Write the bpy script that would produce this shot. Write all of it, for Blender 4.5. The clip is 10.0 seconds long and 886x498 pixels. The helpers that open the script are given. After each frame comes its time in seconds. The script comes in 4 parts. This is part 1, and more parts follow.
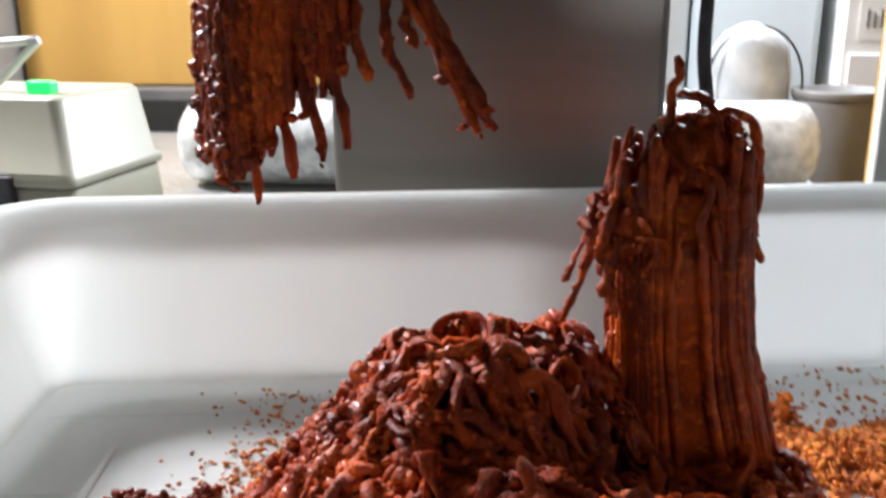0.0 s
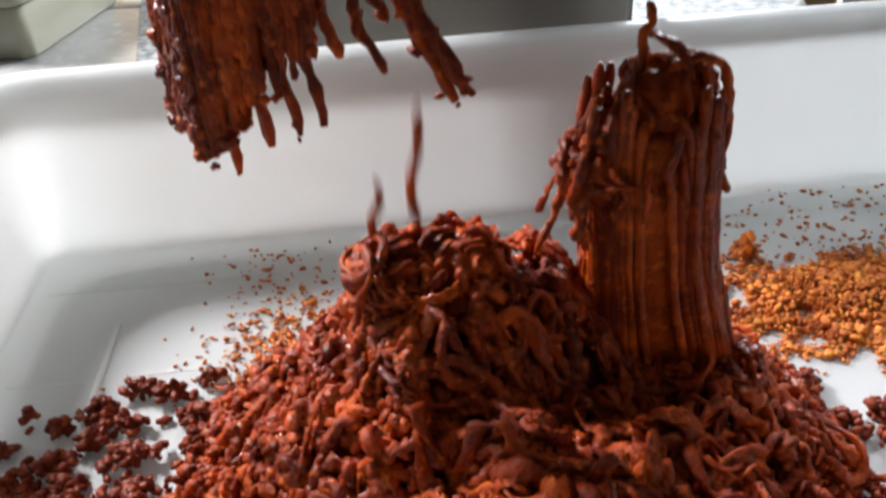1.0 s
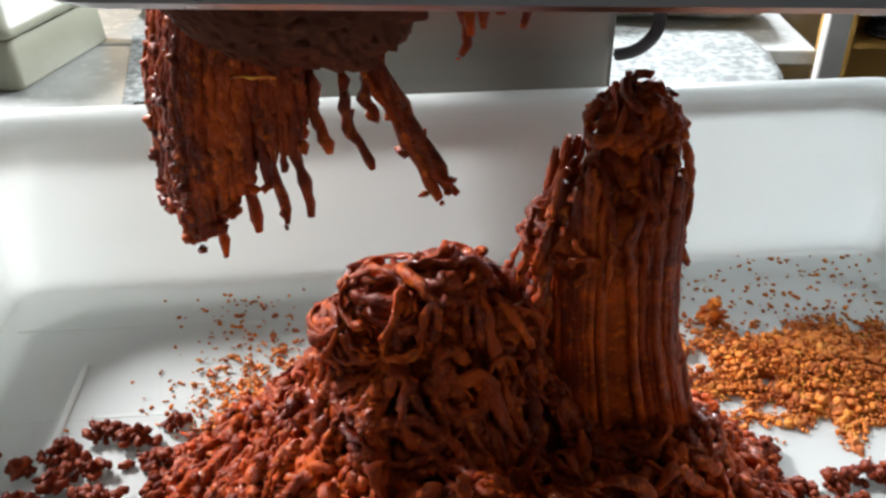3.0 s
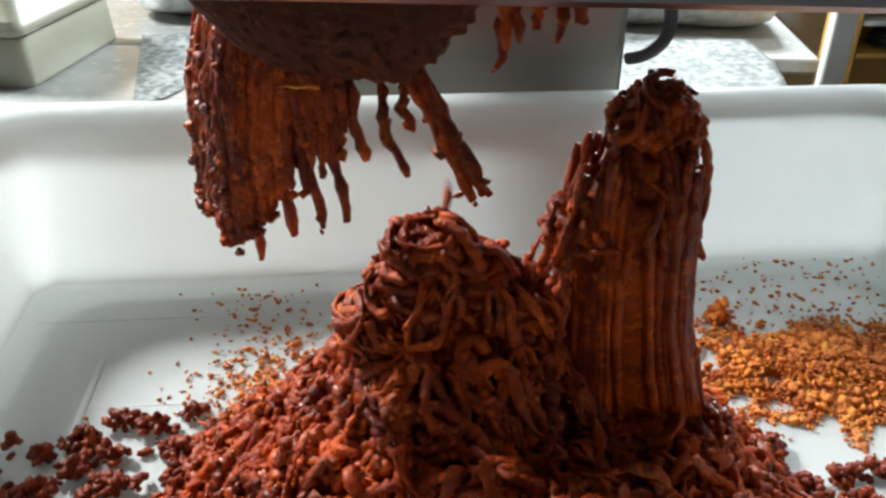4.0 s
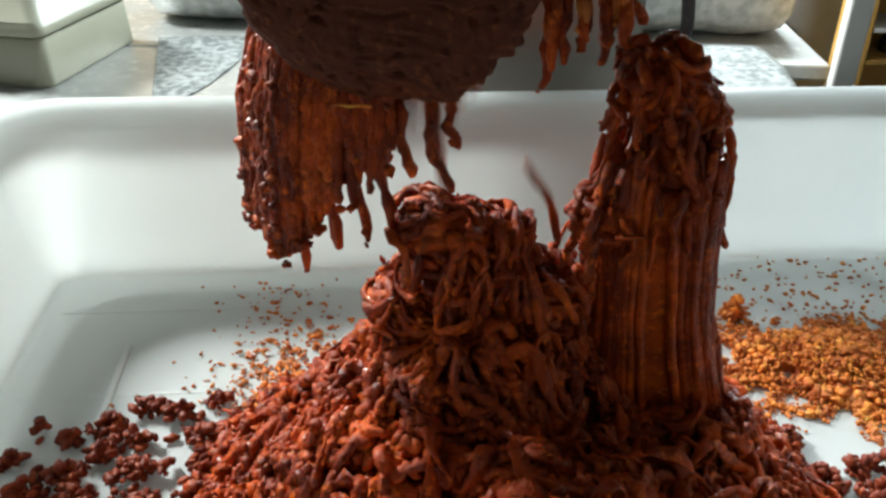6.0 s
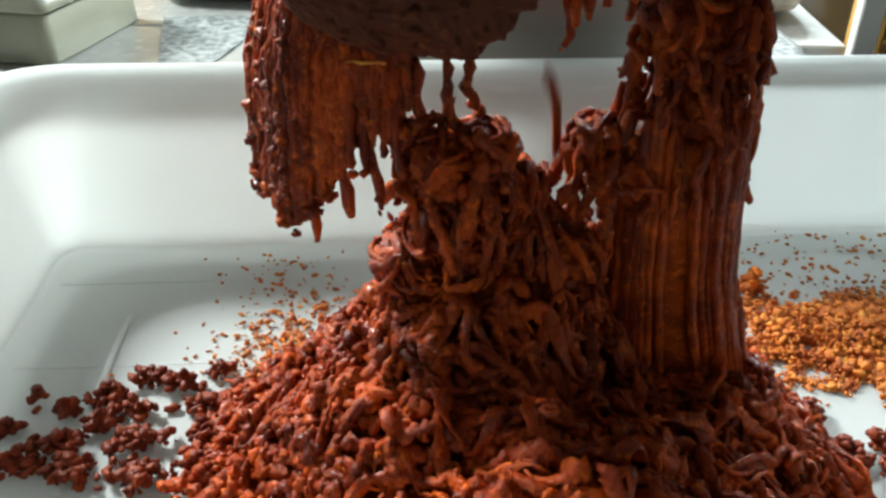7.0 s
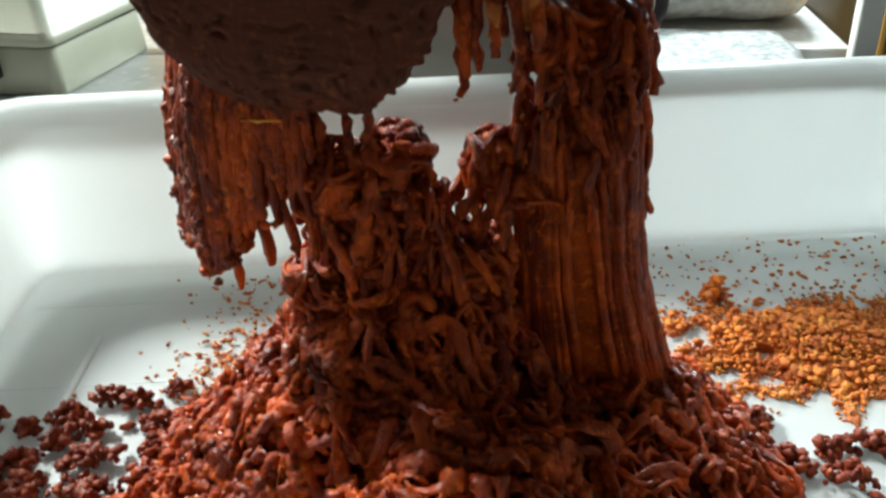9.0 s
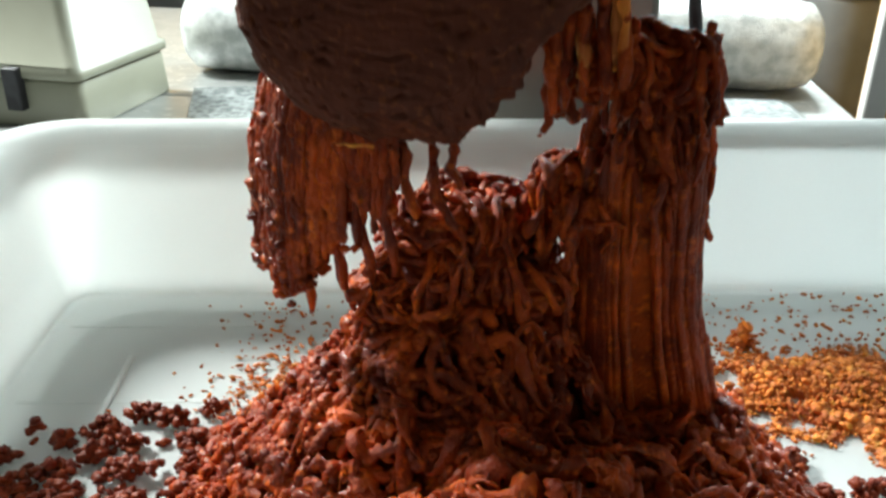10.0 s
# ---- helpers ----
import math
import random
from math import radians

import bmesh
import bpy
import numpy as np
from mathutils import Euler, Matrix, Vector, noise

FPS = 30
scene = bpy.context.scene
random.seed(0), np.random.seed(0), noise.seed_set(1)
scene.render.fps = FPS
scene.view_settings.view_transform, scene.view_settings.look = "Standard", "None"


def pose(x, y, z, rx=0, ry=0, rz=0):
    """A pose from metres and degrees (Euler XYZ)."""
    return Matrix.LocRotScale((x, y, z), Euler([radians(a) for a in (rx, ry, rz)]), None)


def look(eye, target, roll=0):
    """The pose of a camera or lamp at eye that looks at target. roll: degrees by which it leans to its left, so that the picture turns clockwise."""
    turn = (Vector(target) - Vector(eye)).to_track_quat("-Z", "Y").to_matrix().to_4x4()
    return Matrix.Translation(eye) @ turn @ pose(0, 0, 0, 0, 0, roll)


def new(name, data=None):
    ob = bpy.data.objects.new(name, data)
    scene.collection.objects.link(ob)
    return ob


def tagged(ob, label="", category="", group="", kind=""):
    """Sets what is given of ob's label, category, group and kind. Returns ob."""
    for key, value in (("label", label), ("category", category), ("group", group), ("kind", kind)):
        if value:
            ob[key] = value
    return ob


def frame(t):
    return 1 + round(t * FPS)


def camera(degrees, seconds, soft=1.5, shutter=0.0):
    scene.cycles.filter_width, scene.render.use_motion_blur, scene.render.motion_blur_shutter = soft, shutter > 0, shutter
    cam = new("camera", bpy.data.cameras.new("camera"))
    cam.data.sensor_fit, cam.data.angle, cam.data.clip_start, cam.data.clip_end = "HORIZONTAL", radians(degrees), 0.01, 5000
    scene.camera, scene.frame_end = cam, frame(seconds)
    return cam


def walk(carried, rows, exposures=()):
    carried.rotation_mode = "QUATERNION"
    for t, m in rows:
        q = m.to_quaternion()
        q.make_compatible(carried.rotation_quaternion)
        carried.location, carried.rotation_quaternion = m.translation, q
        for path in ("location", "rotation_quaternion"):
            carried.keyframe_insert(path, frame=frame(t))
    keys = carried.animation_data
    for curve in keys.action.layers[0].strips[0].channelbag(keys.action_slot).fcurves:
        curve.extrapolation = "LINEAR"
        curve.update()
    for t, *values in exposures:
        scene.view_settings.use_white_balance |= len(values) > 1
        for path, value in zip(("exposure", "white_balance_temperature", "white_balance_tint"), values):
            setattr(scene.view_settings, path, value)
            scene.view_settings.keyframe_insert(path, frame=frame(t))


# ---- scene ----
cam = camera(54.1, 10.0, soft=2.6, shutter=0.5)
PATH = [
    (0, (0.041, -0.065, 0.328), (-0.133, 1.847, -0.231), -0.5),
    (0.5, (0.034, -0.053, 0.366), (-0.064, 1.758, -0.477), -2.2),
    (1, (0.041, -0.033, 0.428), (-0.077, 1.625, -0.684), -3.5),
    (1.5, (0.024, -0.057, 0.452), (-0.128, 1.606, -0.65), -2.1),
    (2, (0.05, -0.028, 0.448), (-0.049, 1.656, -0.626), -2.2),
    (3.5, (0.047, -0.044, 0.44), (-0.028, 1.675, -0.58), 0.3),
    (4, (0.036, -0.051, 0.441), (-0.033, 1.669, -0.577), 0.6),
    (4.5, (0.031, -0.049, 0.438), (-0.026, 1.673, -0.578), 0.6),
    (5, (0.033, -0.059, 0.438), (-0.054, 1.669, -0.564), 0.1),
    (5.5, (0.028, -0.068, 0.44), (-0.047, 1.665, -0.556), 0.9),
    (7, (0.022, -0.06, 0.408), (-0.073, 1.662, -0.604), 0.8),
    (7.5, (0.044, -0.051, 0.395), (-0.067, 1.682, -0.596), 0.7),
    (8, (0.095, -0.044, 0.406), (-0.08, 1.683, -0.587), -2.0),
    (8.5, (0.098, -0.047, 0.423), (-0.116, 1.68, -0.562), -3.8),
    (9, (0.096, -0.062, 0.412), (-0.106, 1.669, -0.569), -2.4),
    (9.5, (0.057, -0.062, 0.367), (-0.122, 1.713, -0.538), 0.5),
    (10, (0.057, -0.088, 0.396), (-0.121, 1.714, -0.455), 0.6),
]
walk(cam, [(t, look(eye, target, roll)) for t, eye, target, roll in PATH],
     [(0.0, -0.4, 6250, 16), (2.0, -0.4, 6300, 14), (4.0, -0.4, 6200, 6), (6.0, -0.4, 6150, 2), (10.0, -0.25, 6150, 0)])

# ---- light: a food workshop lit by added, unseen area lamps ----
world = bpy.data.worlds.new("world")
world.use_nodes = True
world.node_tree.nodes["Background"].inputs[0].default_value = (0.75, 0.85, 1.0, 1)
world.node_tree.nodes["Background"].inputs[1].default_value = 0.02
scene.world = world
scene.view_settings.exposure = 0.0
TABLE_Z = -0.04
CEILING_Z = 2.45


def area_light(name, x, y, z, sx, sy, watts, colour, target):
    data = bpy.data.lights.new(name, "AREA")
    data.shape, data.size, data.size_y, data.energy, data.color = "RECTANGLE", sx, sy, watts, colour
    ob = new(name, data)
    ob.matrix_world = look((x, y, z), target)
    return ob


# Left-back key, overhead fill, low light behind the tray; all sources unseen.
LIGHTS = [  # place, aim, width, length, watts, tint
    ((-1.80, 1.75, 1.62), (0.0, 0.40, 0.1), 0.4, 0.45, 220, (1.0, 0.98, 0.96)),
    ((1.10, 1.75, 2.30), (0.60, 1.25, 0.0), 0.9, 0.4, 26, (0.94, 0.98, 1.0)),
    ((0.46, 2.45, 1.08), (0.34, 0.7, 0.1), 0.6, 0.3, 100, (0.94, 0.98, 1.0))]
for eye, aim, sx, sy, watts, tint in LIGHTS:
    area_light("unseen_light", *eye, sx, sy, watts, tint, aim)


# ---- materials ----
def material(name, base, rough=0.5, metal=0.0, second=None, scale=8.0, mix_lo=0.4, mix_hi=0.62, bump=0.0, bump_scale=60.0,
             fine=None, fine_scale=120.0, coat=0.0, spec=0.5, sss=0.0, island=0.0, stretch=(1, 1, 1), rough_var=0.0):
    m = bpy.data.materials.new(name)
    m.use_nodes = True
    nt = m.node_tree
    n, l = nt.nodes, nt.links
    b = n["Principled BSDF"]
    b.inputs["Roughness"].default_value = rough
    b.inputs["Metallic"].default_value = metal
    b.inputs["Specular IOR Level"].default_value = spec
    b.inputs["Coat Weight"].default_value = coat
    b.inputs["Coat Roughness"].default_value = 0.13
    if sss:
        b.inputs["Subsurface Weight"].default_value = sss
        b.inputs["Subsurface Radius"].default_value = (1.0, 0.3, 0.1)
        b.inputs["Subsurface Scale"].default_value = 0.004
    co = n.new("ShaderNodeTexCoord")
    mp = n.new("ShaderNodeMapping")
    mp.inputs["Scale"].default_value = stretch
    l.new(co.outputs["Object"], mp.inputs[0])
    colour = None
    if second:
        t = n.new("ShaderNodeTexNoise")
        t.inputs["Scale"].default_value, t.inputs["Detail"].default_value = scale, 5
        l.new(mp.outputs[0], t.inputs["Vector"])
        r = n.new("ShaderNodeMapRange")
        r.inputs[1].default_value, r.inputs[2].default_value = mix_lo, mix_hi
        l.new(t.outputs["Fac"], r.inputs[0])
        x = n.new("ShaderNodeMix")
        x.data_type = "RGBA"
        l.new(r.outputs[0], x.inputs["Factor"])
        x.inputs["A"].default_value, x.inputs["B"].default_value = (*base, 1), (*second, 1)
        colour = x.outputs["Result"]
        if rough_var:
            rr = n.new("ShaderNodeMapRange")
            rr.inputs[3].default_value, rr.inputs[4].default_value = rough - rough_var, rough + rough_var
            l.new(t.outputs["Fac"], rr.inputs[0])
            l.new(rr.outputs[0], b.inputs["Roughness"])
    if fine:
        t2 = n.new("ShaderNodeTexNoise")
        t2.inputs["Scale"].default_value, t2.inputs["Detail"].default_value = fine_scale, 3
        l.new(mp.outputs[0], t2.inputs["Vector"])
        r2 = n.new("ShaderNodeMapRange")
        r2.inputs[1].default_value, r2.inputs[2].default_value = 0.55, 0.72
        l.new(t2.outputs["Fac"], r2.inputs[0])
        x2 = n.new("ShaderNodeMix")
        x2.data_type = "RGBA"
        l.new(r2.outputs[0], x2.inputs["Factor"])
        if colour:
            l.new(colour, x2.inputs["A"])
        else:
            x2.inputs["A"].default_value = (*base, 1)
        x2.inputs["B"].default_value = (*fine, 1)
        colour = x2.outputs["Result"]
    if island:
        g = n.new("ShaderNodeNewGeometry")
        o = n.new("ShaderNodeObjectInfo")
        ad = n.new("ShaderNodeMath")
        ad.operation = "ADD"
        l.new(g.outputs["Random Per Island"], ad.inputs[0])
        l.new(o.outputs["Random"], ad.inputs[1])
        fr = n.new("ShaderNodeMath")
        fr.operation = "FRACT"
        l.new(ad.outputs[0], fr.inputs[0])
        mr = n.new("ShaderNodeMapRange")
        mr.inputs[3].default_value, mr.inputs[4].default_value = 1 - island, 1 + island
        l.new(fr.outputs[0], mr.inputs[0])
        hs = n.new("ShaderNodeHueSaturation")
        l.new(mr.outputs[0], hs.inputs["Value"])
        hr = n.new("ShaderNodeMapRange")
        hr.inputs[3].default_value, hr.inputs[4].default_value = 0.497, 0.504
        l.new(fr.outputs[0], hr.inputs[0])
        l.new(hr.outputs[0], hs.inputs["Hue"])
        if colour:
            l.new(colour, hs.inputs["Color"])
        else:
            hs.inputs["Color"].default_value = (*base, 1)
        colour = hs.outputs["Color"]
    if colour:
        l.new(colour, b.inputs["Base Color"])
    else:
        b.inputs["Base Color"].default_value = (*base, 1)
    if bump:
        tb = n.new("ShaderNodeTexNoise")
        tb.inputs["Scale"].default_value, tb.inputs["Detail"].default_value = bump_scale, 4
        l.new(mp.outputs[0], tb.inputs["Vector"])
        bp = n.new("ShaderNodeBump")
        bp.inputs["Strength"].default_value, bp.inputs["Distance"].default_value = bump, 0.0015
        l.new(tb.outputs["Fac"], bp.inputs["Height"])
        l.new(bp.outputs[0], b.inputs["Normal"])
    return m


PASTE = material("red_paste", (0.175, 0.019, 0.0025), 0.36, second=(0.41, 0.053, 0.004), scale=45, bump=1.0, bump_scale=560,
                 fine=(0.58, 0.105, 0.008), fine_scale=190, spec=0.18, island=0.36, sss=0.18, rough_var=0.16, coat=0.09)
PASTE_FACE = material("pressed_red_paste", (0.10, 0.025, 0.011), 0.6, second=(0.13, 0.033, 0.014), scale=30, bump=0.4, bump_scale=300,
                      fine=(0.20, 0.055, 0.016), fine_scale=200, spec=0.22, sss=0.02)
CRUMB_RED = material("dark_red_crumb", (0.15, 0.020, 0.005), 0.45, second=(0.23, 0.036, 0.008), scale=90, bump=0.7, bump_scale=450, island=0.3, spec=0.22)
CRUMB_ORANGE = material("orange_crumb", (0.66, 0.20, 0.017), 0.6, second=(0.50, 0.115, 0.012), scale=60, bump=0.9, bump_scale=500,
                        fine=(0.72, 0.33, 0.035), fine_scale=120, island=0.3, sss=0.08)
PLASTIC = material("white_plastic", (0.85, 0.87, 0.855), 0.32, second=(0.81, 0.835, 0.82), scale=5, bump=0.06, bump_scale=25, spec=0.45, sss=0.0, rough_var=0.08)
nt = PLASTIC.node_tree
thin = nt.nodes.new("ShaderNodeBsdfTranslucent")
thin.inputs[0].default_value = (0.90, 0.92, 0.91, 1)
blend = nt.nodes.new("ShaderNodeMixShader")
blend.inputs[0].default_value = 0.54
nt.links.new(nt.nodes["Principled BSDF"].outputs[0], blend.inputs[1])
nt.links.new(thin.outputs[0], blend.inputs[2])
nt.links.new(blend.outputs[0], nt.nodes["Material Output"].inputs[0])
STEEL = material("brushed_steel", (0.23, 0.215, 0.19), 0.4, 1.0, second=(0.18, 0.17, 0.152), scale=3, bump=0.12, bump_scale=90, stretch=(0.15, 1, 4), rough_var=0.08)
STEEL_BAR = material("polished_steel", (0.55, 0.56, 0.57), 0.3, 1.0, second=(0.45, 0.46, 0.47), scale=9, bump=0.08, bump_scale=50, rough_var=0.1)
TABLE = material("steel_table", (0.42, 0.43, 0.42), 0.45, 0.75, second=(0.33, 0.34, 0.33), scale=7, bump=0.15, bump_scale=40, fine=(0.5, 0.5, 0.48), fine_scale=60, rough_var=0.12)
BEIGE = material("beige_plastic", (0.31, 0.31, 0.235), 0.45, second=(0.28, 0.28, 0.21), scale=6, bump=0.05, bump_scale=200)
BLACK = material("black_rubber", (0.012, 0.012, 0.014), 0.6, second=(0.035, 0.035, 0.04), scale=30)
OCHRE = material("ochre_board", (0.50, 0.29, 0.065), 0.6, second=(0.43, 0.24, 0.05), scale=4, bump=0.1, bump_scale=40, stretch=(1, 1, 0.25))
WALL = material("grey_plaster", (0.42, 0.42, 0.40), 0.85, second=(0.36, 0.36, 0.345), scale=3, bump=0.2, bump_scale=40)
# South wall, ceiling and side walls are unseen, darkened to cut bounce light.
DARK_WALL = material("fill_cutting_wall", (0.09, 0.088, 0.085), 0.9, second=(0.07, 0.068, 0.066), scale=3, bump=0.2, bump_scale=40)
CEILING = material("bounce_cutting_ceiling", (0.22, 0.22, 0.21), 0.85, second=(0.17, 0.17, 0.165), scale=3, bump=0.1, bump_scale=40)
SIDE_WALL = material("bounce_cutting_side_wall", (0.2, 0.2, 0.195), 0.85, second=(0.16, 0.16, 0.155), scale=3, bump=0.2, bump_scale=40)
BLUEGREY = material("blue_grey_panel", (0.50, 0.57, 0.60), 0.5, second=(0.45, 0.52, 0.55), scale=4, bump=0.05, bump_scale=60)
WHITE = material("white_paint", (0.72, 0.72, 0.70), 0.5, second=(0.66, 0.66, 0.64), scale=9, bump=0.05, bump_scale=90)
DARKGREY = material("dark_grey_plastic", (0.10, 0.097, 0.09), 0.6, second=(0.13, 0.126, 0.117), scale=7, bump=0.1, bump_scale=60)
BUBBLE = material("bubble_film", (0.62, 0.64, 0.63), 0.25, second=(0.42, 0.44, 0.435), scale=40, bump=0.9, bump_scale=260, spec=0.6, coat=0.4)
CLOUDY = material("cloudy_plastic", (0.46, 0.48, 0.48), 0.25, second=(0.34, 0.36, 0.37), scale=14, bump=0.4, bump_scale=40, spec=0.6)
FILM = material("clear_film_on_steel", (0.22, 0.235, 0.23), 0.55, second=(0.08, 0.09, 0.09), scale=75, bump=0.9, bump_scale=260, spec=0.25)
FLOOR = material("grey_floor", (0.14, 0.135, 0.13), 0.7, second=(0.11, 0.105, 0.10), scale=3, bump=0.1, bump_scale=60)
MARK = material("grey_print", (0.12, 0.12, 0.12), 0.6)
# Glow for the diffusers of the added fittings, which are unseen.
ADDED_GLOW = material("added_lamp_glow", (0.9, 0.9, 0.9), 0.4)
ADDED_GLOW.node_tree.nodes["Principled BSDF"].inputs["Emission Color"].default_value = (1, 0.98, 0.94, 1)
ADDED_GLOW.node_tree.nodes["Principled BSDF"].inputs["Emission Strength"].default_value = 1.0
GREEN = material("green_lamp", (0.02, 0.3, 0.08), 0.4)
GREEN.node_tree.nodes["Principled BSDF"].inputs["Emission Color"].default_value = (0.01, 0.8, 0.16, 1)
GREEN.node_tree.nodes["Principled BSDF"].inputs["Emission Strength"].default_value = 1.6


# ---- mesh helpers ----
def part(name, bm, mat, parent=None, label="", smooth=True):
    me = bpy.data.meshes.new(name)
    bm.to_mesh(me)
    bm.free()
    return link(name, me, mat, parent, label, smooth)


def link(name, me, mat, parent=None, label="", smooth=True):
    if mat and not me.materials:
        me.materials.append(mat)
    if smooth:
        me.polygons.foreach_set("use_smooth", [True] * len(me.polygons))
    ob = new(name, me)
    if parent:
        ob.parent = parent
    if label:
        ob["label"] = label
    return ob


def mesh(name, verts, faces):
    me = bpy.data.meshes.new(name)
    me.from_pydata([tuple(v) for v in verts], [], faces)
    return me


def thing(name, m, label, category, group="", kind=""):
    ob = new(name)
    ob.empty_display_size = 0.02
    ob.matrix_world = m
    return tagged(ob, label, category, group, kind)


def box(bm, x0, x1, y0, y1, z0, z1, bevel=0.0, segments=2, taper=0.0):
    made = bmesh.ops.create_cube(bm, size=1.0)["verts"]
    cx, cy = (x0 + x1) / 2, (y0 + y1) / 2
    for v in made:
        top = v.co.z > 0
        k = 1 - taper if top else 1
        v.co = Vector((cx + v.co.x * (x1 - x0) * k, cy + v.co.y * (y1 - y0) * k, z1 if top else z0))
    if bevel:
        edges = {e for v in made for e in v.link_edges}
        bmesh.ops.bevel(bm, geom=list(edges), offset=bevel, segments=segments, affect="EDGES", profile=0.5)
    return bm


def simple(name, dims, mat, parent=None, label="", bevel=0.004, segments=2, taper=0.0):
    return part(name, box(bmesh.new(), *dims, bevel, segments, taper), mat, parent, label, smooth=False)


def loops_mesh(name, loops, cap_first=True, cap_last=True):
    verts, faces, n = [], [], len(loops[0])
    for lp in loops:
        verts.extend(lp)
    for i in range(len(loops) - 1):
        for j in range(n):
            k = (j + 1) % n
            faces.append((i * n + j, i * n + k, (i + 1) * n + k, (i + 1) * n + j))
    if cap_first:
        faces.append(tuple(reversed(range(n))))
    if cap_last:
        faces.append(tuple(range((len(loops) - 1) * n, len(loops) * n)))
    return mesh(name, verts, faces)


def round_rect(hx, hy, r, z, cx=0.0, cy=0.0, seg=8):
    pts = []
    for qx, qy, a0 in ((1, 1, 0), (-1, 1, 90), (-1, -1, 180), (1, -1, 270)):
        for i in range(seg + 1):
            a = radians(a0 + 90 * i / seg)
            pts.append((cx + qx * (hx - r) + r * math.cos(a), cy + qy * (hy - r) + r * math.sin(a), z))
    return pts


def lathe(name, profile, seg=32):
    loops = [[(r * math.cos(2 * math.pi * i / seg), r * math.sin(2 * math.pi * i / seg), z) for i in range(seg)] for r, z in profile]
    return loops_mesh(name, loops)


def tube_geo(points, radius, sides=7, flat=1.0, rng=None, rough=0.12, taper=True):
    """A strand along points: rings whose radius wavers, with blunt ends."""
    rng = rng or random
    pts = [Vector(p) for p in points]
    n = len(pts)
    verts, faces = [], []
    up = Vector((rng.uniform(-1, 1), rng.uniform(-1, 1), rng.uniform(-1, 1))).normalized()
    twist = rng.uniform(-0.25, 0.25)
    for i, p in enumerate(pts):
        d = (pts[min(i + 1, n - 1)] - pts[max(i - 1, 0)])
        d = d.normalized() if d.length > 1e-9 else Vector((0, 0, 1))
        u = up - d * up.dot(d)
        if u.length < 1e-4:
            u = d.orthogonal()
        u.normalize()
        w = d.cross(u)
        up = u * math.cos(twist) + w * math.sin(twist)
        k = 0.6 if taper and i in (0, n - 1) else 1.0
        wob = rng.uniform(1 - rough, 1 + rough)
        for j in range(sides):
            a = 2 * math.pi * j / sides
            rr = radius * k * wob * rng.uniform(1 - rough * 0.7, 1 + rough * 0.7)
            verts.append(p + u * (rr * math.cos(a)) + w * (rr * flat * math.sin(a)))
    for i in range(n - 1):
        for j in range(sides):
            k = (j + 1) % sides
            faces.append((i * sides + j, i * sides + k, (i + 1) * sides + k, (i + 1) * sides + j))
    faces.append(tuple(reversed(range(sides))))
    faces.append(tuple(range((n - 1) * sides, n * sides)))
    return verts, faces


def ragged(points, radius, rng, rough=0.26, sides=8, flat=0.85, burrs=0.25, stray=0.22):
    """A torn strand: uneven, with bits of paste stuck along it."""
    pts = [Vector(p) + Vector((rng.uniform(-1, 1), rng.uniform(-1, 1), rng.uniform(-1, 1))) * (radius * stray) for p in points]
    geos = [tube_geo(pts, radius, sides, flat, rng, rough)]
    for p in pts[1:]:
        if rng.random() < burrs:
            off = Vector((rng.uniform(-1, 1), rng.uniform(-1, 1), rng.uniform(-1, 1))).normalized() * radius * 0.75
            geos.append(blob_geo(p + off, radius * rng.uniform(0.45, 0.95), rng, 1.0))
    return joined(geos)


def joined(geos):
    verts, faces = [], []
    for v, f in geos:
        o = len(verts)
        verts.extend(v)
        faces.extend(tuple(i + o for i in q) for q in f)
    return verts, faces


def blob_geo(c, r, rng, squash=0.8):
    """A crumb: a rough twelve-sided lump."""
    t = (1 + 5 ** 0.5) / 2
    base = [(-1, t, 0), (1, t, 0), (-1, -t, 0), (1, -t, 0), (0, -1, t), (0, 1, t), (0, -1, -t), (0, 1, -t), (t, 0, -1), (t, 0, 1), (-t, 0, -1), (-t, 0, 1)]
    tri = [(0, 11, 5), (0, 5, 1), (0, 1, 7), (0, 7, 10), (0, 10, 11), (1, 5, 9), (5, 11, 4), (11, 10, 2), (10, 7, 6), (7, 1, 8),
           (3, 9, 4), (3, 4, 2), (3, 2, 6), (3, 6, 8), (3, 8, 9), (4, 9, 5), (2, 4, 11), (6, 2, 10), (8, 6, 7), (9, 8, 1)]
    turn = Euler((rng.uniform(0, 6), rng.uniform(0, 6), rng.uniform(0, 6))).to_matrix()
    sx, sy, sz = rng.uniform(0.6, 1.5), rng.uniform(0.6, 1.2), rng.uniform(0.5, 1.0)
    out = []
    for b in base:
        v = turn @ (Vector((b[0] * sx, b[1] * sy, b[2] * sz)) * (r / 1.9 * rng.uniform(0.6, 1.3)))
        out.append(Vector((c[0] + v.x, c[1] + v.y, c[2] + v.z * squash)))
    return out, tri


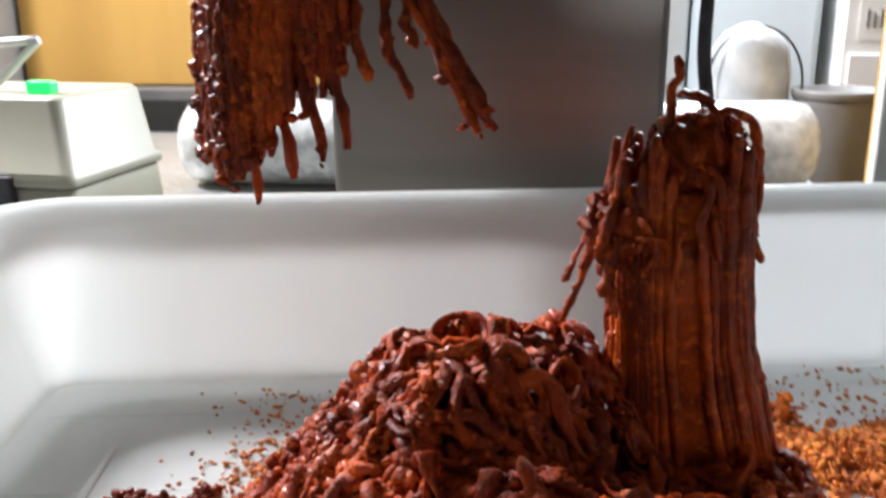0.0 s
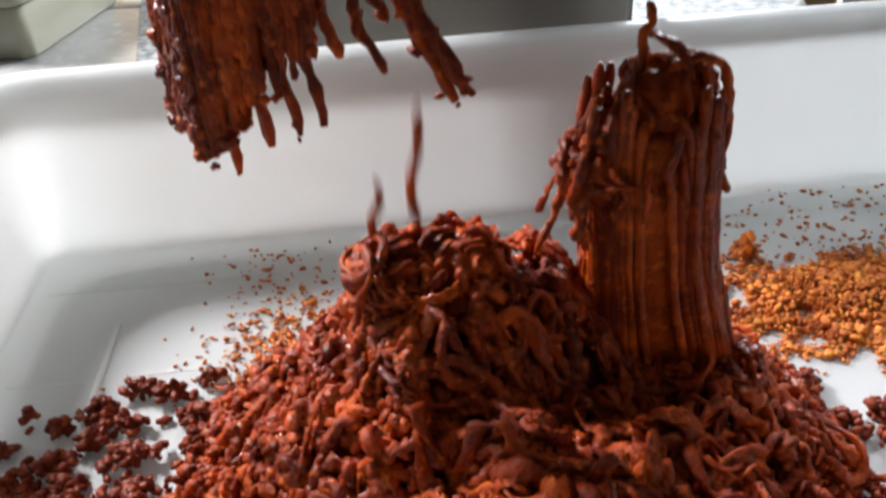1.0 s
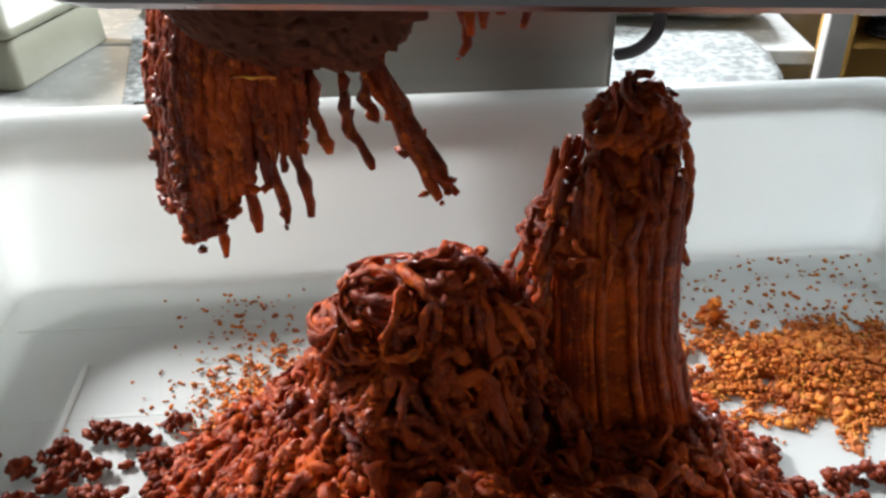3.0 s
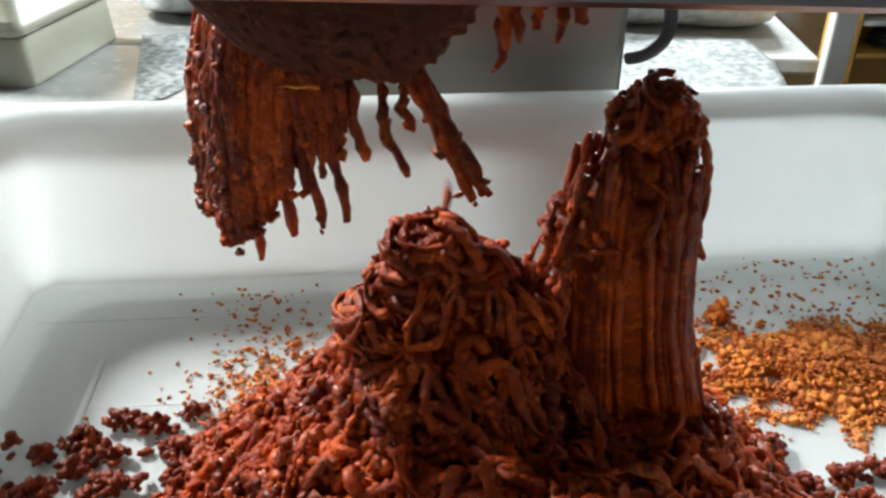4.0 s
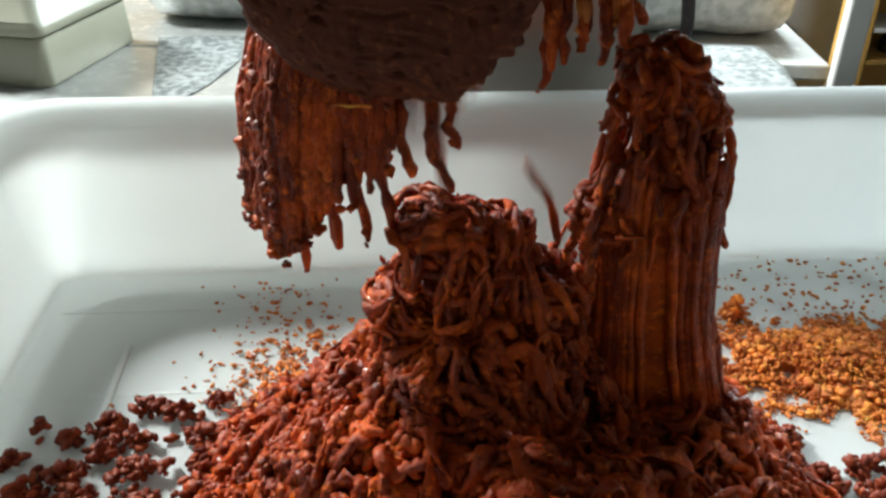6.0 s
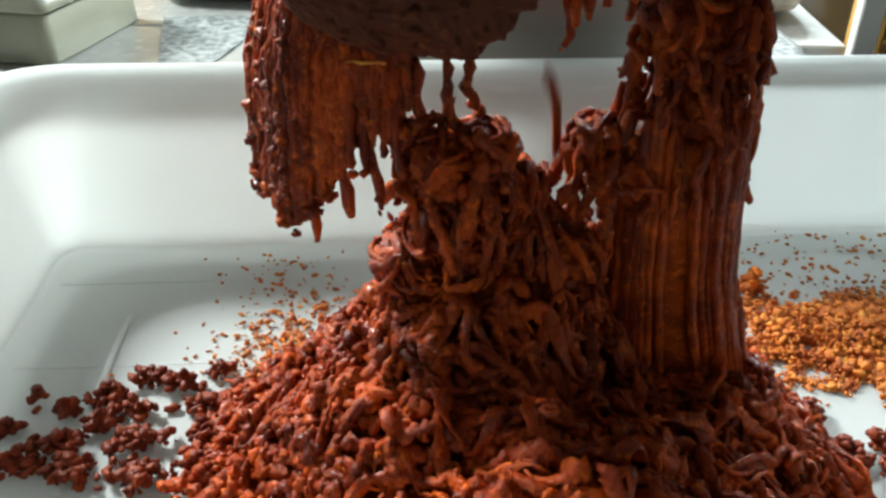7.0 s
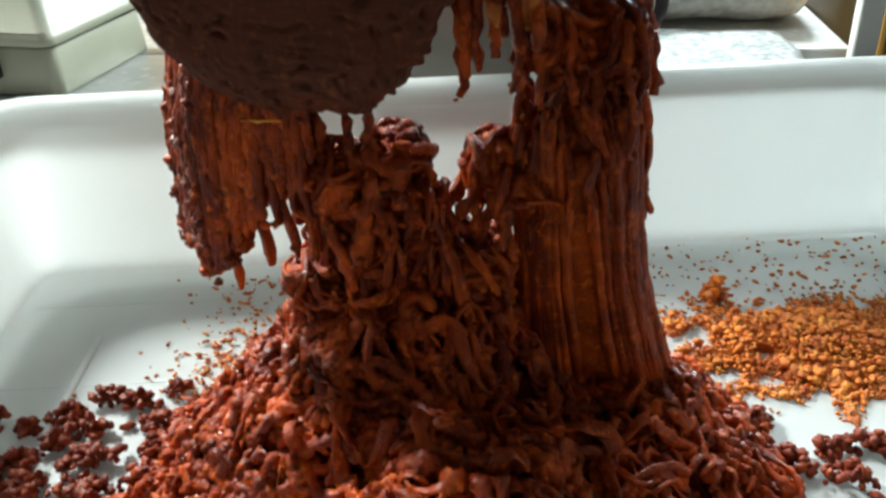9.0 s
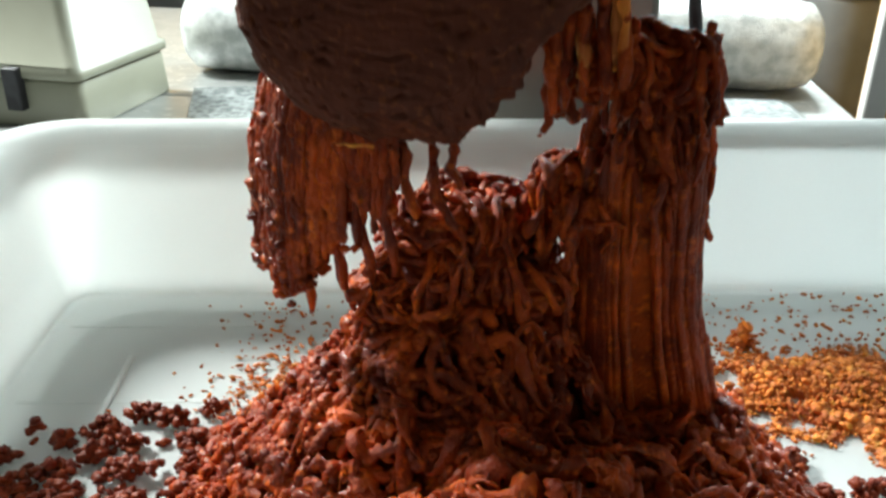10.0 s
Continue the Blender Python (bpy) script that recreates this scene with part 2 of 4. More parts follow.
def nugget_geo(c, r, rng, fine=2):
    """A broken lump of paste: a knobbly, torn ball, longer than wide."""
    verts, tris = blob_geo((0, 0, 0), 1.9, rng, 1.0)
    verts = [v.normalized() for v in verts]
    for _ in range(fine):
        mid, out = {}, []
        def half(a, b):
            k = (min(a, b), max(a, b))
            if k not in mid:
                mid[k] = len(verts)
                verts.append(((verts[a] + verts[b]) / 2).normalized())
            return mid[k]
        for a, b, d in tris:
            e, f, g = half(a, b), half(b, d), half(d, a)
            out += [(a, e, g), (e, b, f), (g, f, d), (e, f, g)]
        tris = out
    off = Vector((rng.uniform(0, 50), rng.uniform(0, 50), rng.uniform(0, 50)))
    turn = Euler((rng.uniform(-0.5, 0.5), rng.uniform(-0.5, 0.5), rng.uniform(0, 6))).to_matrix()
    sx, sy, sz = rng.uniform(0.9, 1.5), rng.uniform(0.65, 1.0), rng.uniform(0.6, 0.9)
    bow = rng.uniform(-0.35, 0.35)
    res = []
    for v in verts:
        k = 0.85 + 0.25 * noise.noise(v * 1.7 + off) + 0.55 * abs(noise.noise(v * 3.6 + off)) + 0.36 * noise.noise(v * 9.0 + off)
        p = Vector((v.x * sx, v.y * sy + bow * v.x * v.x, v.z * sz)) * (r * max(0.35, k))
        res.append(Vector(c) + turn @ p)
    return res, tris


# ---- room ----
def room():
    simple("floor", (-2.6, 2.6, -2.0, 3.6, -0.95, -0.85), FLOOR, bevel=0)
    # Only the north wall has its own tone; the unseen ones are dimmed.
    for ob, label in ((simple("wall_north", (-2.6, 2.6, 3.5, 3.6, -0.846, CEILING_Z), WALL, bevel=0), "dull grey plastered workshop wall"),
                      (simple("wall_south", (-2.6, 2.6, -2.0, -1.9, -0.846, CEILING_Z), DARK_WALL, bevel=0), "unseen workshop wall, darkened to cut fill from the front")):
        tagged(ob, label, "wall", kind="structure")
    for side, x0, x1 in (("west", -2.6, -2.5), ("east", 2.5, 2.6)):
        tagged(simple("wall_" + side, (x0, x1, -1.897, 3.497, -0.846, CEILING_Z), SIDE_WALL, bevel=0), "unseen workshop side wall, darkened to cut bounce light", "wall", kind="structure")
    tagged(bpy.data.objects["floor"], "worn grey concrete workshop floor", "floor", kind="structure")
    tagged(simple("ceiling", (-2.6, 2.6, -2.0, 3.6, CEILING_Z + 0.004, CEILING_Z + 0.1), CEILING, bevel=0), "unseen workshop ceiling, grey darkened to cut bounce light", "ceiling", kind="structure")


def work_tables():
    for x1, y0, y1, label in ((0.526, -0.1, 1.45, "worn stainless steel work table under the tray"), (0.635, 1.453, 2.35, "worn stainless steel table behind the press")):
        t = thing("work_table", pose(0, y0, 0), label, "table", "steel work tables")
        simple("tabletop", (-1.5, x1, 0, y1 - y0, TABLE_Z - 0.03, TABLE_Z), TABLE, t, bevel=0.006)
        for x in (-1.4, x1 - 0.06):
            for y in (0.08, y1 - y0 - 0.08):
                simple("leg", (x - 0.025, x + 0.025, y - 0.025, y + 0.025, -0.85, TABLE_Z - 0.031), STEEL, t)


# ---- the tray ----
TRAY = Matrix.Translation((0.03, 0.707, 0)) @ pose(0, 0, 0, 0, 0, 7.7)


def tray():
    hx, hy = 0.455, 0.285
    t = thing("food_tray", TRAY @ pose(0, -hy, 0), "deep white plastic food tray holding fresh red strands", "tray")
    #        inset,  z,      corner radius
    prof = [(0.085, -0.004, 0.012), (0.060, -0.004, 0.014), (0.054, 0.000, 0.018), (0.048, 0.024, 0.03), (0.041, 0.07, 0.046), (0.0355, 0.118, 0.06), (0.0315, 0.138, 0.064), (0.0265, 0.148, 0.066), (0.020, 0.1535, 0.068), (0.012, 0.1555, 0.071), (0.003, 0.155, 0.074), (0.0, 0.1555, 0.075),
            (0.0, 0.158, 0.075), (0.002, 0.160, 0.074), (0.006, 0.1612, 0.073), (0.012, 0.161, 0.071), (0.018, 0.1595, 0.069), (0.023, 0.1555, 0.068), (0.027, 0.149, 0.066), (0.0300, 0.140, 0.064),
            (0.0325, 0.130, 0.062), (0.036, 0.110, 0.057), (0.041, 0.075, 0.046), (0.046, 0.035, 0.032), (0.0485, 0.012, 0.022), (0.0505, 0.0055, 0.018), (0.0545, 0.0018, 0.016), (0.060, 0.0003, 0.014), (0.085, 0.0, 0.012)]
    me = loops_mesh("shell", [round_rect(hx - i, hy - i, r, z, seg=10) for i, z, r in prof])
    link("shell", me, PLASTIC, t)
    foot = [(0.095, -0.0395, 0.05), (0.085, -0.0395, 0.055), (0.08, -0.0042, 0.055), (0.1, -0.0042, 0.05)]
    link("foot_ring", loops_mesh("foot_ring", [round_rect(hx - i, hy - i, r, z, seg=6) for i, z, r in foot], False, False), PLASTIC, t)
    # shallow mould ribs in the floor
    for x0, x1, y0, y1 in ((-0.321, -0.315, -0.07, 0.125), (-0.388, -0.19, 0.174, 0.178), (-0.388, -0.24, 0.058, 0.062)):
        simple("mould_rib", (x0, x1, y0, y1, -0.002, 0.0020 if y1 - y0 > 0.1 else 0.0004), PLASTIC, t, bevel=0.0018 if y1 - y0 > 0.1 else 0.0003)


# ---- the machine ----
def machine():
    t = thing("strand_press", pose(0, 0, 0), "upright stainless steel strand press with a flat discharge head", "machine")
    col = bmesh.new()
    box(col, -0.150, 0.181, 0.80, 1.12, TABLE_Z, 0.62, 0.008, 3)
    part("column", col, STEEL, t, "brushed steel column", smooth=False)
    simple("base_plate", (-0.17, 0.20, 0.79, 1.14, TABLE_Z, TABLE_Z + 0.02), STEEL, t, bevel=0.004)
    # Right-hand reach of the head is unseen, widened to shade the heap.
    ring = [(0.306, 0.136, 0.03, 0.3672, 0.212, 0.363), (0.31, 0.14, 0.03, 0.3700, 0.212, 0.363), (0.31, 0.14, 0.03, 0.408, 0.212, 0.363),
            (0.306, 0.136, 0.03, 0.412, 0.212, 0.363), (0.128, 0.07, 0.03, 0.412, 0.038, 0.345), (0.128, 0.07, 0.03, 0.3672, 0.038, 0.345), (0.306, 0.136, 0.03, 0.3672, 0.212, 0.363)]
    link("head", loops_mesh("head", [round_rect(hx, hy, r, z, cx, cy) for hx, hy, r, z, cx, cy in ring], False, False), STEEL_BAR, t, "polished steel discharge head, unseen right part widened to shade the heap", smooth=False)
    simple("arm", (-0.06, 0.12, 0.500, 0.802, 0.3725, 0.405), STEEL, t, bevel=0.006)
    hop = [(0.13, 0.09, 0.03, 0.413), (0.13, 0.09, 0.03, 0.66), (0.125, 0.085, 0.028, 0.66), (0.125, 0.085, 0.028, 0.413)]
    link("hopper", loops_mesh("hopper", [round_rect(hx, hy, r, z, 0.02, 0.345) for hx, hy, r, z in hop], False, False), STEEL, t, smooth=False)
    link("hopper_lid", loops_mesh("hopper_lid", [round_rect(0.135, 0.095, 0.03, z, 0.02, 0.345) for z in (0.661, 0.675)]), STEEL, t, smooth=False)
    # power cable hanging beside the column
    way = [Vector(p) for p in ((0.16, 0.80, 0.166), (0.182, 0.785, 0.170), (0.199, 0.765, 0.183), (0.2105, 0.752, 0.205), (0.209, 0.748, 0.235), (0.204, 0.75, 0.275), (0.207, 0.765, 0.325), (0.215, 0.785, 0.368), (0.22, 0.80, 0.38))]
    pts = []
    for i in range(1, len(way) - 2):
        p0, p1, p2, p3 = way[i - 1:i + 3]
        for k in range(6):
            u = k / 6
            pts.append(0.5 * (2 * p1 + (p2 - p0) * u + (2 * p0 - 5 * p1 + 4 * p2 - p3) * u * u + (3 * p1 - p0 - 3 * p2 + p3) * u ** 3))
    v, f = tube_geo(pts, 0.0062, 12, 1.0, random.Random(3), 0.0, False)
    link("power_cable", mesh("power_cable", v, f), BLACK, t, "thick black rubber cable")


# ---- rough mound of strands ----
def smooth01(s):
    s = max(0.0, min(1.0, s))
    return s * s * (3 - 2 * s)


def mound(x, y):
    def bump(cx, cy, rx, ry, h, p=1.0):
        s = math.hypot((x - cx) / rx, (y - cy) / ry)
        return h * smooth01(1 - s) ** p if s < 1 else 0.0
    a = bump(0.005, 0.335, 0.155, 0.20, 0.154, 0.8)
    b = bump(0.15, 0.34, 0.125, 0.18, 0.088, 0.8)
    c = bump(0.07, 0.20, 0.17, 0.22, 0.130, 0.7)
    d = bump(-0.055, 0.35, 0.115, 0.15, 0.055, 0.7)
    e = bump(0.065, 0.36, 0.09, 0.10, 0.148, 0.6)
    # f, g: unseen front spread, added to cover white tray and cut bounce.
    f = bump(-0.07, 0.18, 0.20, 0.13, 0.065, 0.7)
    g = bump(0.21, 0.20, 0.14, 0.13, 0.075, 0.7)
    m = max(a, b, c, d, e, f, g)
    s = sum(v ** 4 for v in (a, b, c, d, e, f, g)) ** 0.25
    k = 0.6 * s + 0.4 * m
    k *= smooth01((y - 0.160) / 0.045)
    return max(0.0, k + (0.015 * noise.noise((x * 27, y * 27, 4.1)) + 0.009 * noise.noise((x * 62, y * 62, 1.3))) * min(1, k / 0.05))


def surface_strand(rng, x, y, hgt, length, lift, r, burrs=0.2, bow=0.008, flat=0.0):
    step = 0.0021
    n = max(5, int(length / step))
    ang = rng.uniform(0, 2 * math.pi)
    gx = hgt(x + 0.004, y) - hgt(x - 0.004, y)
    gy = hgt(x, y + 0.004) - hgt(x, y - 0.004)
    if rng.random() < 0.45 and abs(gx) + abs(gy) > 1e-5:
        ang = math.atan2(-gy, -gx) + rng.uniform(-0.6, 0.6)
    curl = rng.choice((-1, 1)) * rng.uniform(0.0, 0.2) * (2.2 if rng.random() < 0.2 else 1.0)
    arch, ph = rng.uniform(0, bow), rng.uniform(0, 3)
    pts = []
    for i in range(n):
        z = hgt(x, y)
        q = i / (n - 1)
        pts.append(Vector((x, y, z + lift + arch * math.sin(math.pi * q) ** 2 * abs(math.sin(ph + q * 5)))))
        h2 = hgt(x + 0.003 * math.cos(ang), y + 0.003 * math.sin(ang))
        k = step / math.sqrt(1 + ((h2 - z) / 0.003) ** 2)
        x, y = x + k * math.cos(ang), y + k * math.sin(ang)
        ang += curl * (0.5 + 0.7 * rng.random()) + rng.uniform(-0.07, 0.07)
    if flat:
        return tube_geo(pts, r, 9, flat, rng, 0.2)
    return ragged(pts, r * rng.uniform(0.85, 1.25), rng, 0.36, 9, rng.uniform(0.35, 0.95), burrs, 0.2)


def pile():
    rng = random.Random(11)
    t = thing("strand_pile", pose(0.03, 0.34, 0), "heaped mound of moist brick-red extruded strands in the tray", "food pile")
    inv = Vector((-0.03, -0.34, 0))
    # solid heart of the heap
    n, verts, faces = 190, [], []
    x0, x1, y0, y1 = -0.2, 0.32, 0.0, 0.58
    for j in range(n):
        for i in range(n):
            x, y = x0 + (x1 - x0) * i / (n - 1), y0 + (y1 - y0) * j / (n - 1)
            h = mound(x, y)
            verts.append(Vector((x, y, h - 0.004 - 0.021 * min(1, h / 0.05) + 0.006 * noise.noise((x * 90, y * 90, 7)) + 0.005 * noise.noise((x * 240, y * 240, 2)) if h > 0.004 else -0.004)) + inv)
    for j in range(n - 1):
        for i in range(n - 1):
            q = (j * n + i, j * n + i + 1, (j + 1) * n + i + 1, (j + 1) * n + i)
            if max(verts[k].z for k in q) > -0.0039:
                faces.append(q)
    link("pressed_heart", mesh("pressed_heart", verts, faces), PASTE, t)
    rest, made = [], 0
    for i in range(2000):
        x, y = rng.uniform(-0.17, 0.27), rng.uniform(0.13, 0.52)
        if i >= 1700:
            x, y = rng.uniform(-0.09, 0.03), rng.uniform(0.24, 0.38)
        h = mound(x, y)
        if h < 0.003:
            continue
        sort = rng.random() * (0.72 if x < 0.0 else 1.0)
        lift = rng.uniform(-0.017, 0.009) * min(1.0, h / 0.04)
        if sort < 0.36 or h < 0.05:
            r, lg = rng.uniform(0.0028, 0.0046), rng.uniform(0.008, 0.022)
        elif sort < 0.74:
            r, lg = rng.uniform(0.0028, 0.0042), rng.uniform(0.025, 0.055)
        else:
            r, lg, lift = rng.uniform(0.0028, 0.0042), rng.uniform(0.05, 0.10), rng.uniform(0.002, 0.012)
        single = lift > 0.001 and made < 290 and y < 0.42
        v, f = surface_strand(rng, x, y, mound, lg, lift, r, 0.0 if single else 0.2)
        v = [p + inv for p in v]
        if single:
            link("strand", mesh("strand", v, f), PASTE, t)
            made += 1
        else:
            rest.append((v, f))
    # broad ribbons and loops lying over the front
    for i in range(120):
        x, y = rng.uniform(-0.03, 0.24), rng.uniform(0.16, 0.36)
        if mound(x, y) < 0.03:
            continue
        wide = rng.uniform(0.0028, 0.0042)
        v, f = surface_strand(rng, x, y, mound, rng.uniform(0.035, 0.10), rng.uniform(0.003, 0.012), wide * 1.15, 0, 0.018, rng.uniform(0.22, 0.5))
        link("ribbon", mesh("ribbon", [p + inv for p in v], f), PASTE, t)
    # broken lumps on the outer flank
    for i in range(1100):
        x, y = rng.uniform(-0.17, 0.25), rng.uniform(0.14, 0.46)
        h = mound(x, y)
        if h < 0.004 or rng.random() < min(0.7, (x + 0.05) / 0.09):
            continue
        if i % 5 < 3:
            v, f = surface_strand(rng, x, y, mound, rng.uniform(0.009, 0.024), rng.uniform(-0.001, 0.006), rng.uniform(0.0026, 0.0040), 0.3, 0.006)
        else:
            v, f = nugget_geo((x, y, h + rng.uniform(-0.002, 0.006)), rng.uniform(0.003, 0.007), rng)
        link("broken_lump", mesh("broken_lump", [p + inv for p in v], f), PASTE, t)
    for i in range(4200):
        x, y = rng.uniform(-0.17, 0.27), rng.uniform(0.16, 0.52)
        h = mound(x, y)
        edge = 1.0 if h < 0.05 else (0.55 if x < -0.02 else 0.2)
        if h < 0.001 or rng.random() > edge:
            continue
        v, f = blob_geo((x, y, h + rng.uniform(-0.002, 0.004)), rng.uniform(0.002, 0.0048), rng, 1.0)
        rest.append(([p + inv for p in v], f))
    tagged(link("buried_strand_mass", mesh("buried_strand_mass", *joined(rest)), PASTE, t), kind="stuff")


def tangle(parent, rng, rx, ry, rz, count, r=0.0023, lo=0.025, hi=0.07, name="strand", flare=0.0016, drape=0.25):
    """Strands wound round a lump of half-axes rx, ry, rz whose middle is the parent's origin."""
    for i in range(count):
        p = Vector((rng.gauss(0, 1), rng.gauss(0, 1), rng.gauss(0.35, 0.8))).normalized()
        d = p.orthogonal().normalized()
        d.rotate(Matrix.Rotation(rng.uniform(0, 6.28), 3, p))
        if rng.random() < drape:
            d = (Vector((rng.uniform(-0.7, 0.7), rng.uniform(-0.7, 0.7), -1)))
            d = (d - p * d.dot(p)).normalized()
        curl, lift = rng.uniform(-0.6, 0.6), rng.uniform(0.7, 1.06)
        lean = Vector((rng.uniform(-0.0016, 0.0016), rng.uniform(-0.0012, 0.0012), -0.0033))
        pts, hang = [], False
        for k in range(max(5, int(rng.uniform(lo, hi) / 0.004))):
            if not hang:
                pts.append(Vector((p.x * rx, p.y * ry, p.z * rz)) * lift)
            stepv = 0.004 / max(0.01, Vector((d.x * rx, d.y * ry, d.z * rz)).length)
            if hang or (p.z < -0.2 and d.z < -0.6):
                hang = True
                out = Vector((p.x, p.y, 0)).normalized() * flare
                pts.append(pts[-1] + lean + Vector((out.x + rng.uniform(-0.0007, 0.0007), out.y + rng.uniform(-0.0007, 0.0007), 0)))
                continue
            p = (p + d * stepv).normalized()
            d = (d - p * d.dot(p)).normalized()
            d.rotate(Matrix.Rotation(curl * 0.5 + rng.uniform(-0.1, 0.1), 3, p))
            lift = max(0.5, min(1.2, lift + rng.uniform(-0.03, 0.03)))
        link(name, mesh(name, *ragged(pts, r * rng.uniform(0.9, 1.5), rng, 0.34, 9, rng.uniform(0.45, 0.95), 0.22, 0.22)), PASTE, parent)
    ring = [(0.86 * math.cos(u), 0.84 * math.sin(u)) for u in (radians(-80 + 8 * k) for k in range(21))]
    heart = lathe("heart", ring, 40)
    off = Vector((rx * 500, count, 0))
    for v in heart.vertices:
        k = 0.88 + 0.3 * noise.noise(v.co * 3.0 + off) + 0.16 * noise.noise(v.co * 9.0 + off) + 0.09 * noise.noise(v.co * 20.0 + off)
        v.co = (v.co.x * rx * k, v.co.y * ry * k, v.co.z * rz * k)
    link("heart", heart, PASTE, parent)


# ---- the tower of upright strands ----
def tower():
    rng = random.Random(5)
    t = thing("strand_tower", pose(0.15, 0.37, 0.03), "upright stack of parallel dark red extruded strands standing in the heap", "food stack")
    zs = (0.04, 0.075, 0.126, 0.16, 0.20, 0.235, 0.30)
    cs = (0.148, 0.140, 0.130, 0.1245, 0.1205, 0.118, 0.118)
    ws = (0.045, 0.042, 0.037, 0.033, 0.031, 0.031, 0.028)
    def axis(z):
        return float(np.interp(z, zs, cs)), 0.374 - 0.09 * (z - 0.05)
    def spread(z):
        return float(np.interp(z, zs, ws)), 0.024
    n = 66
    for i in range(n):
        a = 2 * math.pi * i / n
        top = 0.235 + rng.uniform(-0.02, 0.035)
        pts, z = [], 0.045
        jit, ph = rng.uniform(0.97, 1.04), rng.uniform(0, 6)
        while z < top:
            cx, cy = axis(z)
            sx, sy = spread(z)
            e = 0.45
            ca, sa = math.cos(a), math.sin(a)
            x = cx + sx * jit * math.copysign(abs(ca) ** e, ca) + 0.0004 * math.sin(z * 90 + ph)
            y = cy + sy * jit * math.copysign(abs(sa) ** e, sa)
            pts.append(Vector((x - 0.15, y - 0.37, z - 0.03)))
            z += 0.006
        v, f = ragged(pts, rng.uniform(0.0028, 0.0034), rng, 0.12, 9, 0.9, 0.04, 0.035)
        link("strand", mesh("strand", v, f), PASTE, t)
    loops = []
    for k in range(12):
        z = 0.04 + 0.018 * k
        cx, cy = axis(z)
        sx, sy = spread(z)
        loops.append([(cx - 0.15 + 0.94 * sx * math.copysign(abs(math.cos(math.pi * j / 20)) ** 0.45, math.cos(math.pi * j / 20)), cy - 0.37 + 0.92 * sy * math.copysign(abs(math.sin(math.pi * j / 20)) ** 0.45, math.sin(math.pi * j / 20)), z - 0.03) for j in range(40)])
    link("heart", loops_mesh("heart", loops), PASTE, t)
    # strands draped over the sides and top
    for i in range(26):
        a = rng.uniform(math.pi * 0.9, math.pi * 2.1)
        z = rng.uniform(0.225, 0.272)
        pts = []
        for k in range(rng.randint(4, 9)):
            cx, cy = axis(z)
            sx, sy = spread(z)
            m = 1.1 - max(0, z - 0.235) * 9
            pts.append(Vector((cx - 0.15 + sx * m * math.cos(a), cy - 0.37 + (sy * m + 0.004) * math.sin(a), z - 0.03)))
            z -= rng.uniform(0.003, 0.006)
            a += rng.uniform(-0.07, 0.07)
        v, f = ragged(pts, rng.uniform(0.0018, 0.003), rng, 0.14, 8, 0.7, 0.08, 0.1)
        link("draped_strand", mesh("draped_strand", v, f), PASTE, t)
    for i in range(90):
        z = rng.uniform(0.13, 0.235)
        cx, cy = axis(z)
        sx, sy = spread(z)
        a = rng.uniform(math.pi * 0.75, math.pi * 1.35) if i % 3 else rng.uniform(math.pi, 2.2 * math.pi)
        if z < 0.2 and i % 3 == 0:
            continue
        v, f = blob_geo((cx - 0.15 + sx * 1.04 * math.copysign(abs(math.cos(a)) ** 0.6, math.cos(a)), cy - 0.37 + sy * 1.05 * math.copysign(abs(math.sin(a)) ** 0.6, math.sin(a)), z - 0.03), rng.uniform(0.002, 0.0046), rng, 1.0)
        link("crumb", mesh("crumb", v, f), PASTE, t)
    for way in (((0.112, 0.352, 0.262), (0.110, 0.350, 0.285), (0.114, 0.350, 0.292), (0.112, 0.350, 0.301)),
                ((0.122, 0.346, 0.270), (0.136, 0.345, 0.277), (0.147, 0.346, 0.272), (0.151, 0.347, 0.260), (0.153, 0.347, 0.246)),
                ((0.152, 0.350, 0.262), (0.154, 0.349, 0.24), (0.153, 0.349, 0.215), (0.158, 0.348, 0.203)),
                ((0.082, 0.350, 0.236), (0.077, 0.345, 0.21), (0.070, 0.343, 0.19), (0.062, 0.342, 0.172))):
        q = [Vector(p) - Vector((0.15, 0.37, 0.03)) for p in way]
        pts = []
        for p0, p1 in zip(q, q[1:]):
            pts += [p0.lerp(p1, k / 5) for k in range(5)]
        link("draped_strand", mesh("draped_strand", *ragged(pts + [q[-1]], 0.0026, rng, 0.22, 8, 0.8, 0.2, 0.15)), PASTE, t)
    for cx, cy, cz, rx, ry, rz, cnt in ((0.091, 0.346, 0.220, 0.020, 0.024, 0.022, 30), (0.122, 0.355, 0.252, 0.026, 0.024, 0.030, 34)):
        cap = new("tangled_cap")
        cap.parent = t
        cap.location = (cx - 0.15, cy - 0.37, cz - 0.03)
        tangle(cap, rng, rx, ry, rz, cnt, lo=0.015, hi=0.042, flare=0.0002, drape=0.55)
    return t


